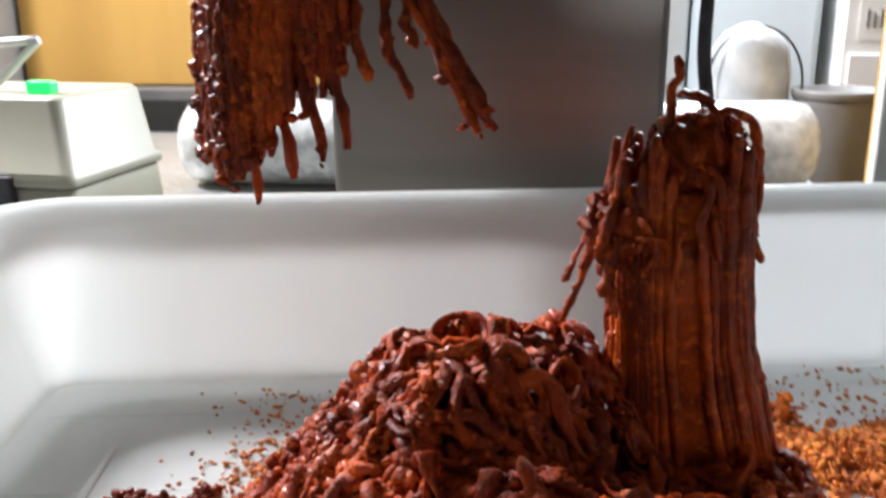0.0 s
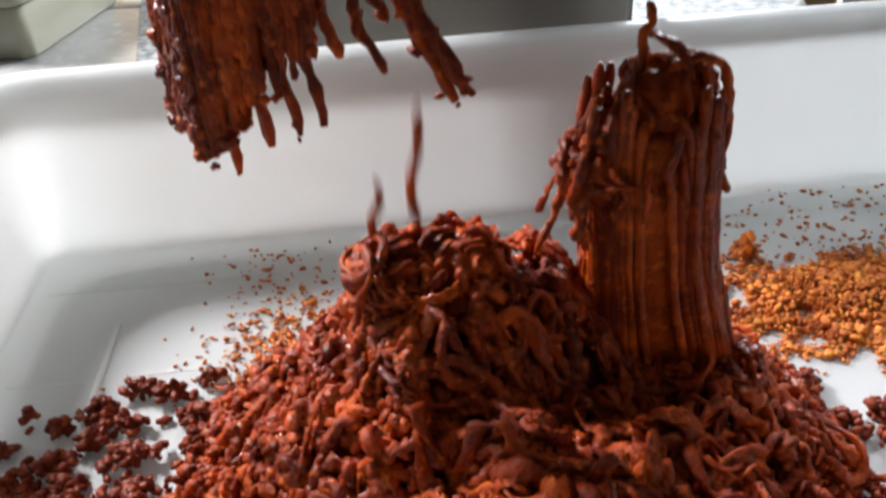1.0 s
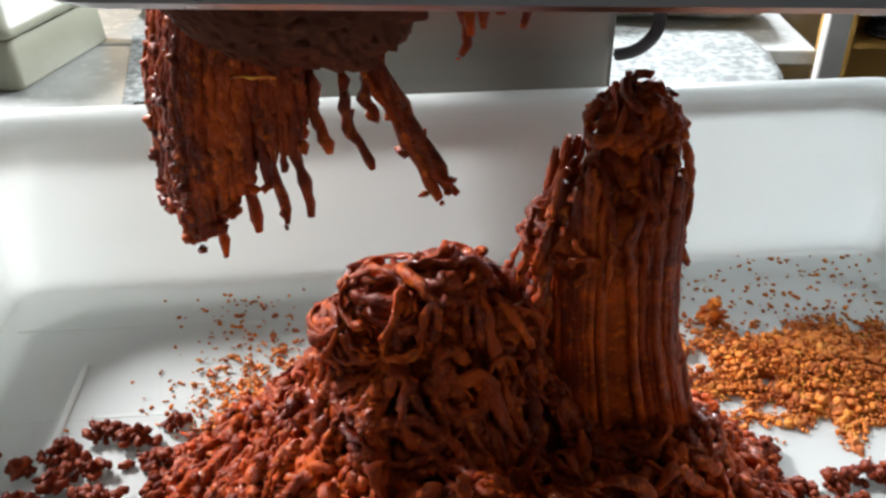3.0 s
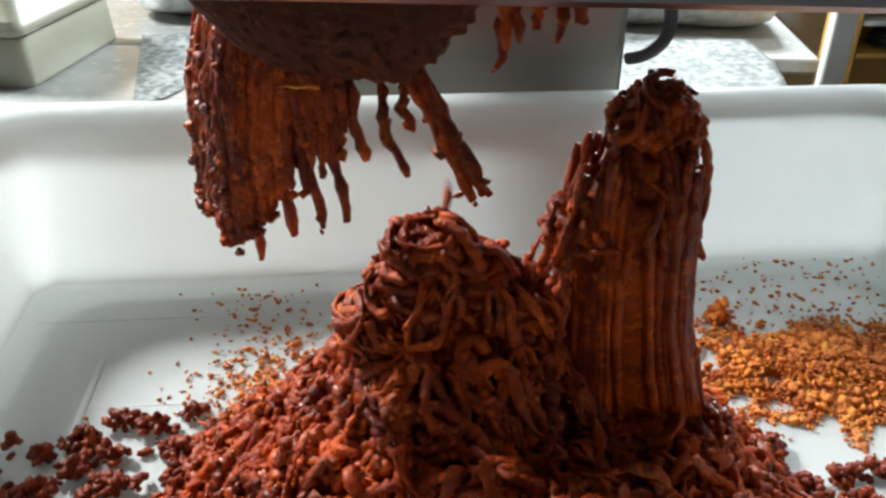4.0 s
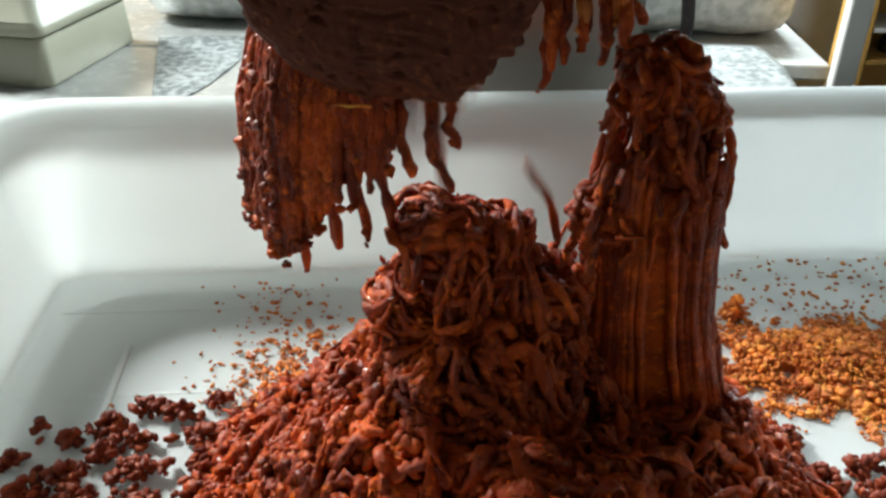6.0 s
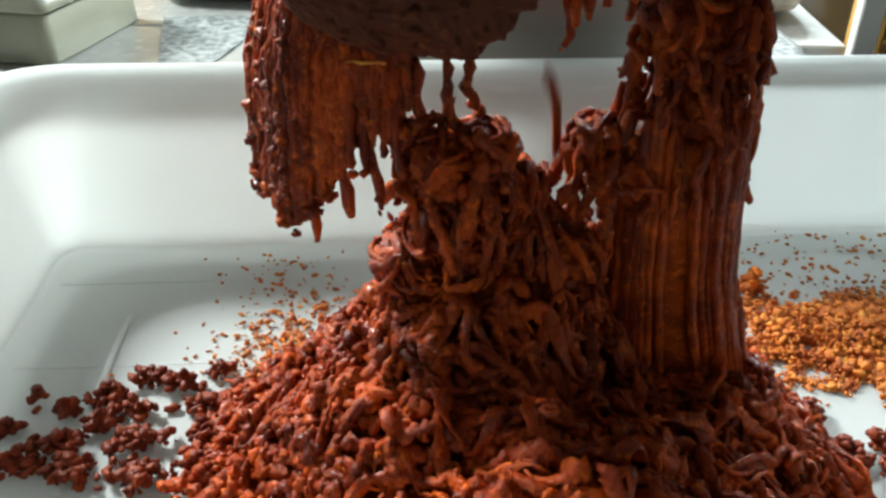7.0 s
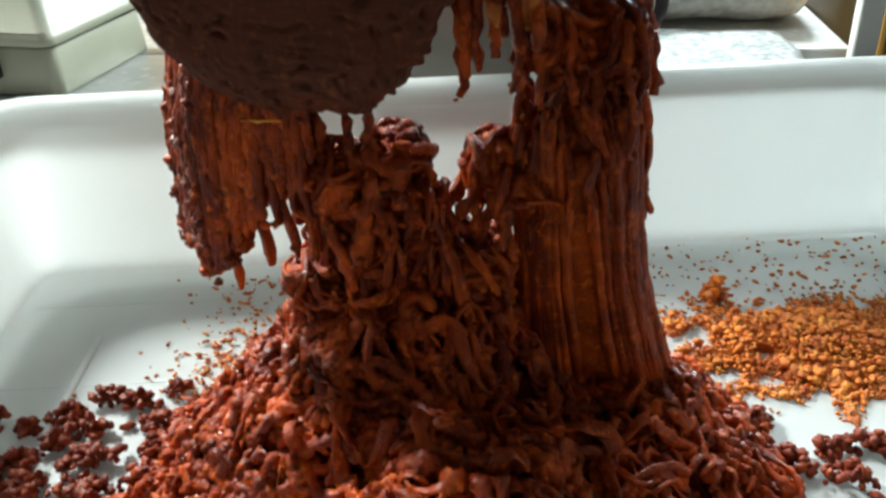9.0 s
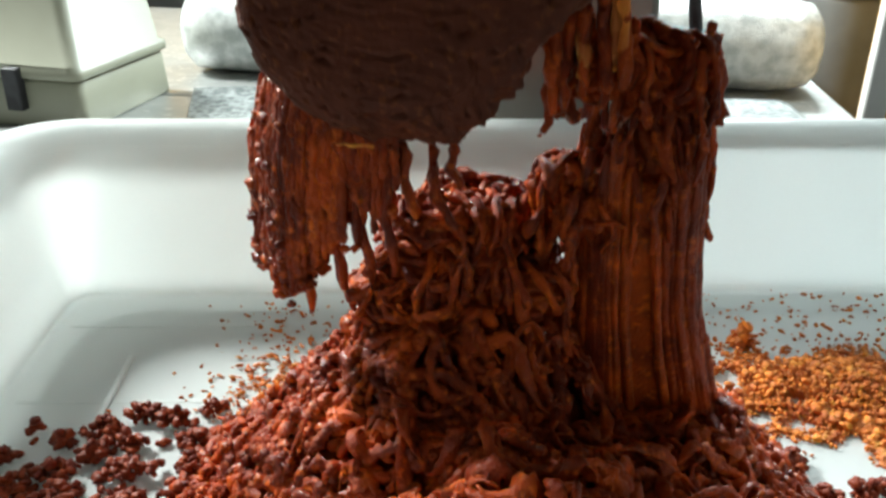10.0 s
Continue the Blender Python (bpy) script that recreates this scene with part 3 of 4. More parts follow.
# ---- paste coming out of the head ----
def hanging():
    """Its space: the place at 4.5 s."""
    rng = random.Random(8)
    t = thing("hanging_paste", pose(-0.03, 0.33, 0.36), "dark red paste slab with ragged strands hanging from the press", "food paste")
    inv = Vector((0.03, -0.33, -0.36))
    # slab with a bowl-shaped lower edge and a pitted face
    n, m = 200, 90
    verts, faces = [], []
    for k in range(m):
        q = k / (m - 1)
        z = 0.410 - 0.110 * q
        left = float(np.interp(z, (0.300, 0.306, 0.318, 0.335, 0.355, 0.40, 0.46), (-0.028, -0.052, -0.073, -0.088, -0.098, -0.102, -0.104)))
        right = float(np.interp(z, (0.300, 0.306, 0.318, 0.335, 0.355, 0.38, 0.46), (-0.010, 0.008, 0.022, 0.034, 0.048, 0.075, 0.095)))
        w, mid = (right - left) / 2, (left + right) / 2
        d = 0.028 * math.sqrt(max(0.0, 1 - (q * 0.99) ** 9))
        for j in range(n):
            a = 2 * math.pi * j / n
            ca, sa = math.cos(a), math.sin(a)
            p = Vector((mid + w * math.copysign(abs(ca) ** 0.6, ca), 0.338 + d * math.copysign(abs(sa) ** 0.4, sa), z))
            pit = max(0.0, noise.noise(p * 330) - 0.34) * 0.012
            out = Vector((ca * 0.5, sa, -q * 0.4))
            p += out * (0.0010 * noise.noise(p * 40) - pit + 0.0007 * noise.noise(p * 500)) + Vector((1.0, 0, -0.8)) * (0.3 + q * q) * (0.005 * noise.noise(p * 80 + Vector((3, 0, 0))) + 0.003 * noise.noise(p * 220))
            verts.append(p + inv)
    for k in range(m - 1):
        for j in range(n):
            faces.append((k * n + j, (k + 1) * n + j, (k + 1) * n + (j + 1) % n, k * n + (j + 1) % n))
    faces.append(tuple(range((m - 1) * n, m * n)))
    link("slab", mesh("slab", verts, faces), PASTE_FACE, t, "dark pressed slab with a pitted face")
    # the curtain bends back at its outer edge
    def edge(z):
        return float(np.interp(z, (0.2, 0.23, 0.29, 0.325, 0.41), (-0.116, -0.115, -0.112, -0.101, -0.090)))

    def lip(u):
        return 0.362 - 0.036 * smooth01(u / 0.42) ** 0.8

    def hem(u):
        return float(np.interp(u, (0, 0.2, 0.36, 0.5, 0.6, 0.8, 1.0), (0.224, 0.216, 0.207, 0.218, 0.236, 0.246, 0.266)))
    nx, nz, verts, faces = 60, 50, [], []
    for j in range(nz):
        for i in range(nx):
            u, q = i / (nx - 1), j / (nz - 1)
            low = hem(u) + 0.022 + 0.010 * noise.noise((u * 9, 3.0, 0)) + 0.008 * noise.noise((u * 30, 5.0, 0))
            z = 0.408 + (low - 0.408) * q
            x0 = edge(z)
            y = lip(u) - 0.0012 + 0.003 * noise.noise((u * 22, z * 25, 1)) + 0.002 * noise.noise((u * 45, z * 120, 4))
            verts.append(Vector((x0 + 0.002 + (-0.026 - x0) * u, y, z)) + inv)
    for j in range(nz):
        for i in range(nx):
            verts.append(verts[j * nx + i] + Vector((0.006 * (1 - i / nx), 0.020 * (1 - 0.6 * (j / (nz - 1)) ** 2), 0)))
    n0 = nx * nz
    for j in range(nz - 1):
        for i in range(nx - 1):
            q = (j * nx + i, (j + 1) * nx + i, (j + 1) * nx + i + 1, j * nx + i + 1)
            faces += [q, tuple(c + n0 for c in reversed(q))]
    rim = [i for i in range(nx)] + [j * nx + nx - 1 for j in range(1, nz)] + [(nz - 1) * nx + i for i in range(nx - 2, -1, -1)] + [j * nx for j in range(nz - 2, 0, -1)]
    faces += [(a, b, b + n0, a + n0) for a, b in zip(rim, rim[1:] + rim[:1])]
    link("fused_sheet", mesh("fused_sheet", verts, faces), PASTE, t)
    # curtain
    for i in range(78):
        u = 0.06 + 0.94 * (i % 39 + rng.random()) / 39
        back = 0.0 if i < 39 else rng.uniform(0.004, 0.018)
        low = hem(u) + abs(rng.gauss(0, 0.006)) + (rng.uniform(0, 0.03) if u > 0.5 and i % 2 else 0.0)
        pts, z = [], 0.408
        sway, ph = rng.uniform(-0.002, 0.004), rng.uniform(0, 6)
        while z > low:
            q = (0.40 - z) / 0.2
            x0 = edge(z)
            pts.append(Vector((x0 + (-0.024 - x0) * u + sway * q * q + 0.0006 * math.sin(z * 130 + ph), lip(u) + back - 0.001, z)) + inv)
            z -= 0.003
        v, f = ragged(pts, rng.uniform(0.0022, 0.0036), rng, 0.24, 9, 0.85, 0.25, 0.16)
        link("curtain_strand", mesh("curtain_strand", v, f), PASTE, t)
    # knobs of torn paste along the outer edge and the hem
    for i in range(90):
        u = 0.08 + 0.9 * rng.random() ** 2.2 * (0.3 if i % 3 else 1.0)
        z = hem(u) + (rng.uniform(0, 0.09) if i % 3 else abs(rng.gauss(0, 0.006)))
        x0 = edge(z)
        link("torn_knob", mesh("torn_knob", *nugget_geo(Vector((x0 + (-0.024 - x0) * u, lip(u) - 0.002, z)) + inv, rng.uniform(0.0022, 0.0046), rng, 1)), PASTE, t)
    # single ragged strands lower down
    for x, y, z0, z1, dx in ((-0.03, 0.325, 0.30, 0.228, 0.004), (-0.022, 0.33, 0.30, 0.26, 0.006), (-0.008, 0.33, 0.30, 0.252, 0.012), (0.002, 0.332, 0.30, 0.275, 0.004),
                             (-0.06, 0.334, 0.30, 0.214, 0.004), (-0.077, 0.332, 0.30, 0.200, 0.004), (-0.064, 0.342, 0.30, 0.210, 0.006), (-0.045, 0.33, 0.30, 0.222, 0.006), (0.05, 0.34, 0.35, 0.305, -0.004), (0.075, 0.345, 0.36, 0.325, 0.01),
                             (0.066, 0.35, 0.36, 0.33, 0.0), (0.085, 0.345, 0.36, 0.335, 0.006)):
        pts, m2 = [], 12
        for k in range(m2):
            q = k / (m2 - 1)
            pts.append(Vector((x + dx * q * q + 0.0015 * math.sin(9 * q), y, z0 + (z1 - z0) * q)) + inv)
        v, f = ragged(pts, 0.0029, rng, 0.26, 8, 0.9, 0.35)
        link("ragged_strand", mesh("ragged_strand", v, f), PASTE, t)
    # torn knobs at the outer edge of the curtain, and scraps beside the slab
    for z in (0.292, 0.286, 0.277, 0.262, 0.25):
        x = -0.100 + rng.uniform(0, 0.003)
        pts = [Vector((x - 0.0016 * k, 0.352 + 0.001 * k, z - 0.0012 * k * k * 0.5)) + inv for k in range(6)]
        link("torn_knob", mesh("torn_knob", *ragged(pts, 0.0032, rng, 0.3, 8, 0.9, 0.5)), PASTE, t)
    for i in range(16):
        x, z = rng.uniform(0.045, 0.088), rng.uniform(0.335, 0.355)
        ln = rng.uniform(0.008, 0.022)
        pts = [Vector((x + rng.uniform(-0.001, 0.001) + 0.004 * k / 7, 0.335 + rng.uniform(0, 0.004), z + 0.03 - (ln + 0.03) * k / 7)) + inv for k in range(8)]
        link("torn_scrap", mesh("torn_scrap", *ragged(pts, 0.0032, rng, 0.3, 8, 0.9, 0.4)), CRUMB_ORANGE if i % 7 == 0 else PASTE, t)
    for x, z in ((-0.044, 0.303),):
        pts = [Vector((x - 0.006 + 0.0034 * k, 0.309 + 0.001 * k, z + 0.0012 - 0.0004 * k)) + inv for k in range(6)]
        link("torn_scrap", mesh("torn_scrap", *ragged(pts, 0.0019, rng, 0.4, 8, 0.4, 0.3)), CRUMB_ORANGE, t)
    return t


# ---- background ----
def background():
    b = thing("machine_cover", pose(-0.66, 1.21, TABLE_Z, 0, 0, -8), "pale beige plastic machine housing with a stepped lid", "machine cover")
    lo = loops_mesh("lower_body", [round_rect(0.30 - i, 0.14 - i, 0.02, z, -0.30, 0.14) for i, z in ((0.002, 0.0), (0, 0.004), (0.004, 0.075), (0.006, 0.078))])
    link("lower_body", lo, BEIGE, b)
    li = loops_mesh("lid", [round_rect(0.30 - i, 0.14 - i, 0.02, z, -0.30, 0.14) for i, z in ((-0.001, 0.082), (-0.003, 0.084), (-0.002, 0.098), (0.006, 0.102), (0.02, 0.215), (0.026, 0.222))])
    link("lid", li, BEIGE, b)
    simple("latch", (-0.13, -0.10, -0.014, 0.004, 0.03, 0.10), BLACK, b, "black plastic latch", bevel=0.003)
    simple("indicator_lamp", (-0.105, -0.06, 0.06, 0.085, 0.222, 0.243), GREEN, b, "glowing green indicator lamp", bevel=0.004)
    h = []
    for p, q in (((-0.26, 0.10, 0.295), (-0.100, 0.10, 0.305)), ((-0.100, 0.10, 0.305), (-0.20, 0.10, 0.225))):
        h.append(tube_geo([Vector(p).lerp(Vector(q), k / 6) for k in range(7)], 0.007, 10, 1, random.Random(1), 0, False))
    link("bent_handle", mesh("bent_handle", *joined(h)), WHITE, b, "white bent tube handle")
    # long roll of bubble film
    r = thing("bubble_film_roll", pose(-0.02, 1.66, TABLE_Z + 0.085, 0, 90, 0), "long roll of clear white bubble film lying on the table", "packaging roll")
    prof = [(0.02, -0.62), (0.06, -0.62), (0.078, -0.605), (0.085, -0.57)] + [(0.085, -0.57 + 1.14 * i / 70) for i in range(1, 71)] + [(0.078, 0.605), (0.06, 0.62), (0.02, 0.62)]
    me = lathe("film", prof, 44)
    for v in me.vertices:
        k = 1 + 0.06 * noise.noise(v.co * 9) + 0.035 * noise.noise(v.co * 30)
        v.co.x *= k
        v.co.y *= k
    link("film", me, BUBBLE, r)
    for z in (-0.621, 0.601):
        link("core_tube", lathe("core_tube", [(0.016, z), (0.022, z), (0.022, z + 0.02), (0.016, z + 0.02)], 24), OCHRE, r, "brown card core tube")
    return b


def film_sheet():
    verts, faces, nx, ny = [], [], 60, 18
    for k in (0, 1):
        for j in range(ny):
            for i in range(nx):
                u, v = i / (nx - 1), j / (ny - 1)
                x = -0.08 + 0.60 * u + 0.10 * (v - 0.5) * (1 - u) - 0.03 * (v - 0.5) ** 2 * 4 * u
                y = 1.20 + 0.37 * v + 0.03 * math.sin(u * 5)
                z = TABLE_Z + 0.003 + 0.018 * smooth01(u * 1.6 - 0.6) * smooth01(4 * min(v, 1 - v) + 0.2) + 0.003 * (1 + noise.noise((x * 18, y * 18, 0))) + 0.0015 * noise.noise((x * 60, y * 60, 3))
                verts.append((x, y, z - (0.002 if k else 0)))
    n = nx * ny
    for j in range(ny - 1):
        for i in range(nx - 1):
            q = (j * nx + i, j * nx + i + 1, (j + 1) * nx + i + 1, (j + 1) * nx + i)
            faces.append(q)
            faces.append(tuple(reversed([c + n for c in q])))
    edge = [i for i in range(nx)] + [j * nx + nx - 1 for j in range(1, ny)] + [(ny - 1) * nx + i for i in range(nx - 2, -1, -1)] + [j * nx for j in range(ny - 2, 0, -1)]
    for a, b in zip(edge, edge[1:] + edge[:1]):
        faces.append((b, a, a + n, b + n))
    ob = link("bubble_film_sheet", mesh("bubble_film_sheet", verts, faces), FILM)
    verts, faces, nu, nv = [], [], 40, 16
    for i in range(nu):
        for j in range(nv):
            u, v = i / (nu - 1), j / (nv - 1)
            x = -0.585 + 0.11 * u + (0.02 + 0.17 * (1 - u) ** 0.7) * v
            y = 1.50 - 0.36 * u + 0.03 * v
            z = 0.0015 + 0.006 * abs(noise.noise((x * 30, y * 9, 0))) * math.sin(math.pi * v) + 0.004 * abs(noise.noise((x * 80, y * 40, 2)))
            verts.append((x, y, TABLE_Z + z))
    n0 = len(verts)
    verts += [(x, y, TABLE_Z + 0.0005) for x, y, z in verts]
    for i in range(nu - 1):
        for j in range(nv - 1):
            q = (i * nv + j, (i + 1) * nv + j, (i + 1) * nv + j + 1, i * nv + j + 1)
            faces += [q, tuple(c + n0 for c in reversed(q))]
    tagged(link("film_fold", mesh("film_fold", verts, faces), FILM), "crinkled strip of clear plastic film on the steel table", "packaging film")
    tagged(ob, "crumpled sheet of clear bubble film spread on the steel table", "packaging film")


def back_things():
    bd = simple("ochre_board", (-1.52, -0.55, 2.60, 2.63, 0.07, 1.2), OCHRE, bevel=0.003)
    tagged(bd, "large ochre-yellow wooden board standing behind the table", "board")
    st = thing("board_stand", pose(0, 0, 0), "dark steel stand carrying the ochre board", "stand")
    simple("shelf", (-1.6, -0.45, 2.50, 2.70, 0.03, 0.066), DARKGREY, st)
    for x in (-1.5, -0.55):
        simple("leg", (x - 0.03, x + 0.03, 2.56, 2.62, -0.85, 0.029), DARKGREY, st)
    tagged(simple("grey_column", (-2.0, -1.535, 2.45, 2.8, -0.85, CEILING_Z), WALL, bevel=0.01), "grey plastered square column behind the table", "column")
    cb = thing("blue_grey_cabinet", pose(0, 0, 0), "tall pale blue-grey metal cabinet behind the table", "cabinet")
    simple("body", (0.56, 0.89, 2.58, 3.0, -0.85, 1.1), BLUEGREY, cb)
    simple("door", (0.575, 0.872, 2.565, 2.579, -0.8, 1.06), BLUEGREY, cb)
    wc = thing("white_cabinet", pose(0, 0, 0), "tall white cabinet with a printed label", "cabinet")
    simple("body", (0.93, 1.5, 2.5, 3.0, -0.85, 1.1), WHITE, wc)
    simple("drawer_front", (0.945, 1.485, 2.486, 2.499, -0.1, 0.165), WHITE, wc)
    lb = simple("label_sheet", (0.965, 1.06, 2.497, 2.4995, 0.20, 0.33), WHITE, wc, bevel=0)
    for i, x in enumerate((0.985, 1.003, 1.021, 1.036)):
        simple("print_bar", (x, x + 0.006, 2.4945, 2.4966, 0.235, 0.285 - 0.01 * (i % 2)), MARK, lb, bevel=0)
    j = thing("plastic_jug", pose(0.56, 2.02, TABLE_Z), "cloudy clear plastic jug with a thin dark carrying strap", "jug")
    me = lathe("body", [(0.05, 0.0), (0.085, 0.006), (0.095, 0.05), (0.095, 0.19), (0.085, 0.25), (0.06, 0.285), (0.03, 0.30)], 28)
    for v in me.vertices:
        v.co *= 1 + 0.05 * noise.noise(v.co * 14)
    link("body", me, CLOUDY, j)
    pts = [(0.105 * math.cos(radians(a)), -0.06, 0.17 + 0.13 * math.sin(radians(a))) for a in range(-40, 225, 12)]
    link("strap", mesh("strap", *tube_geo(pts, 0.003, 6, 1, random.Random(2), 0, False)), BLACK, j, "thin dark strap")
    bn = thing("waste_bin", pose(0.735, 1.93, -0.85), "tall dark grey plastic bin standing on the floor beside the table", "bin")
    link("body", lathe("body", [(0.07, 0.0), (0.078, 0.004), (0.0784, 0.02), (0.0918, 0.945), (0.092, 0.955), (0.086, 0.955), (0.0857, 0.945), (0.072, 0.012)], 32), DARKGREY, bn)
    link("rim", lathe("rim", [(0.092, 0.9555), (0.097, 0.958), (0.097, 0.973), (0.094, 0.976), (0.089, 0.976), (0.086, 0.9555)], 32), DARKGREY, bn, "rolled dark grey rim")
    ps = thing("shelf_rack", pose(0, 0, 0), "white steel rack post with ochre wooden shelves beside it", "rack")
    simple("post", (0.594, 0.632, 1.335, 1.36, -0.848, 0.8), WHITE, ps, "white painted post", bevel=0.004)
    simple("back_panel", (0.668, 1.2, 1.50, 1.52, -0.848, 0.6), OCHRE, ps)
    simple("side_panel", (0.652, 0.666, 1.395, 1.52, -0.848, 0.6), OCHRE, ps)
    for z in (-0.02, 0.035, 0.10, 0.22):
        simple("shelf", (0.668, 1.2, 1.40, 1.498, z, z + 0.008), WHITE if z == 0.035 else OCHRE, ps, bevel=0.001)
    cl = thing("coiled_wire", pose(0.76, 1.45, -0.012), "coil of thin dark wire lying on a shelf", "wire")
    pts = [(0.05 * math.cos(a * 0.4) * (1 + 0.1 * math.sin(a)), 0.04 * math.sin(a * 0.4), 0.003 + 0.00035 * a) for a in range(60)]
    link("coil", mesh("coil", *tube_geo(pts, 0.003, 6, 1, random.Random(4), 0, False)), BLACK, cl)
    tagged(simple("pillar", (0.30, 0.55, 2.75, 3.0, -0.85, CEILING_Z), WALL, bevel=0.006), "olive-grey plastered pillar by the back wall", "pillar")
    # Invented fittings hung at the unseen lamps; their diffusers glow.
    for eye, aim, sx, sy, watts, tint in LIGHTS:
        c = thing("added_light_fitting", look(eye, aim), "added white light fitting, unseen, with a glowing diffuser", "light fitting", "workshop tube lights")
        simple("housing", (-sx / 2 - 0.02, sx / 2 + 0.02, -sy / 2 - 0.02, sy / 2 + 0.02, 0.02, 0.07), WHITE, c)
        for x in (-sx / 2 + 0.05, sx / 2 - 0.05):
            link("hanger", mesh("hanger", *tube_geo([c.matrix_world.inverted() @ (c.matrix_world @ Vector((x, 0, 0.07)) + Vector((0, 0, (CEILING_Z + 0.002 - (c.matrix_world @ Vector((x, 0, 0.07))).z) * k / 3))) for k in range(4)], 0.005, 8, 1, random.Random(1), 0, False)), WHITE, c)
        simple("diffuser", (-sx / 2, sx / 2, -sy / 2, sy / 2, 0.006, 0.019), ADDED_GLOW, c, bevel=0)


# ---- crumbs on the tray floor ----
def crumbs():
    rng = random.Random(21)
    geos = []

    def shred(x, y, z, r):
        ang, n = rng.uniform(0, 6.28), rng.randint(2, 4)
        pts, p = [], Vector((x, y, z))
        for k in range(n):
            pts.append(p.copy())
            p += Vector((math.cos(ang), math.sin(ang), rng.uniform(-0.25, 0.35))) * (r * 1.7)
            ang += rng.uniform(-0.9, 0.9)
        return tube_geo(pts, r, 5, rng.uniform(0.5, 1.0), rng, 0.6)

    for i in range(14000):
        x, y = rng.gauss(0.335, 0.085), rng.gauss(0.515, 0.040)
        if x < 0.19 or x > 0.43 or y > 0.70 or y < 0.36:
            continue
        if noise.noise((x * 45, y * 45, 2)) < -0.12 + 0.9 * (math.hypot((x - 0.33) / 0.11, (y - 0.515) / 0.06) - 1):
            continue
        r = rng.uniform(0.0009, 0.0024)
        h = 0.018 * math.exp(-((x - 0.33) / 0.09) ** 2 - ((y - 0.52) / 0.045) ** 2)
        z = r * 0.6 + h * rng.random()
        geos.append(shred(x, y, z, r * 0.6) if i % 3 == 0 else blob_geo((x, y, z), r, rng))
    # matted layer under the loose crumbs
    gx, gy, vs, fs = 150, 110, [], []
    for j in range(gy):
        for i in range(gx):
            x, y = 0.185 + 0.25 * i / (gx - 1), 0.40 + 0.22 * j / (gy - 1)
            d = 1.12 - math.hypot((x - 0.335) / 0.13, (y - 0.512) / 0.072) + 0.5 * noise.noise((x * 45, y * 45, 2))
            h = -0.003 + 0.012 * smooth01(d) + (0.005 * noise.noise((x * 150, y * 150, 1)) + 0.004 * noise.noise((x * 380, y * 380, 6))) * smooth01(d * 3)
            vs.append(Vector((x, y, h)))
    for j in range(gy - 1):
        for i in range(gx - 1):
            q = (j * gx + i, j * gx + i + 1, (j + 1) * gx + i + 1, (j + 1) * gx + i)
            if max(vs[k].z for k in q) > 0.0002:
                fs.append(q)
    geos.append((vs, fs))
    for i in range(420):
        x, y = rng.gauss(0.32, 0.06), rng.gauss(0.51, 0.028)
        if 0.2 < x < 0.43 and noise.noise((x * 45, y * 45, 2)) > -0.1:
            geos.append(nugget_geo((x, y, 0.003 + 0.014 * math.exp(-((x - 0.33) / 0.09) ** 2 - ((y - 0.52) / 0.045) ** 2)), rng.uniform(0.0018, 0.0042), rng, 1))
    for i in range(360):
        x, y = rng.uniform(0.18, 0.43), 0.56 + 0.15 * rng.random() ** 1.6
        geos.append(shred(x, y, 0.001, rng.uniform(0.0006, 0.0017)) if i % 2 else blob_geo((x, y, 0.001), rng.uniform(0.001, 0.0032), rng, 0.6))
    for i in range(170):
        d = abs(rng.gauss(0, 0.055))
        x, y = -0.105 - d + rng.uniform(-0.02, 0.02), rng.uniform(0.44, 0.62) - 0.15 * d
        r = rng.uniform(0.0009, 0.0028) * (1.9 if i % 9 == 0 and d < 0.06 else 1.0)
        geos.append(shred(x, y, 0.001, r * 0.7) if i % 2 else blob_geo((x, y, 0.001), r, rng, 0.5))
    for i in range(700):
        x, y = rng.gauss(-0.115, 0.028), rng.gauss(0.475, 0.035)
        if mound(x, y) < 0.004 and noise.noise((x * 60, y * 60, 3)) > -0.1:
            r = rng.uniform(0.0010, 0.0030)
            geos.append(shred(x, y, r, r * 0.7) if i % 2 else blob_geo((x, y, r * 0.6), r, rng))
    for i in range(2200):
        x, y = rng.uniform(-0.17, 0.0), rng.uniform(0.37, 0.52)
        h = mound(x, y)
        if h < 0.05 and rng.random() < math.exp(-((x + 0.10) / 0.05) ** 2 - ((y - 0.45) / 0.04) ** 2):
            geos.append(blob_geo((x, y, h + 0.002), rng.uniform(0.001, 0.0032), rng))
    for x, y, z in ((0.273, 0.706, 0.043), (0.265, 0.7105, 0.06), (0.31, 0.714, 0.05), (0.33, 0.7255, 0.09), (0.22, 0.7065, 0.07)):
        geos.append(blob_geo((x, y, z), 0.0011, rng))
    ob = link("orange_crumb_scatter", mesh("orange_crumb_scatter", *joined(geos)), CRUMB_ORANGE)
    tagged(ob, "loose orange crumbs scattered over the white tray floor", "crumbs", kind="stuff")
    lump = thing("crumb_lump", pose(0.252, 0.58, 0), "small orange mound of stuck crumbs on the tray floor", "crumb lump")
    for i in range(40):
        q = rng.random()
        a = rng.uniform(0, 6.28)
        rr = 0.013 * (1 - q * 0.8) * rng.random() ** 0.5
        link("crumb", mesh("crumb", *blob_geo((rr * math.cos(a), rr * math.sin(a), 0.003 + 0.022 * q), rng.uniform(0.003, 0.0048), rng, 1.0)), CRUMB_ORANGE, lump, smooth=False)
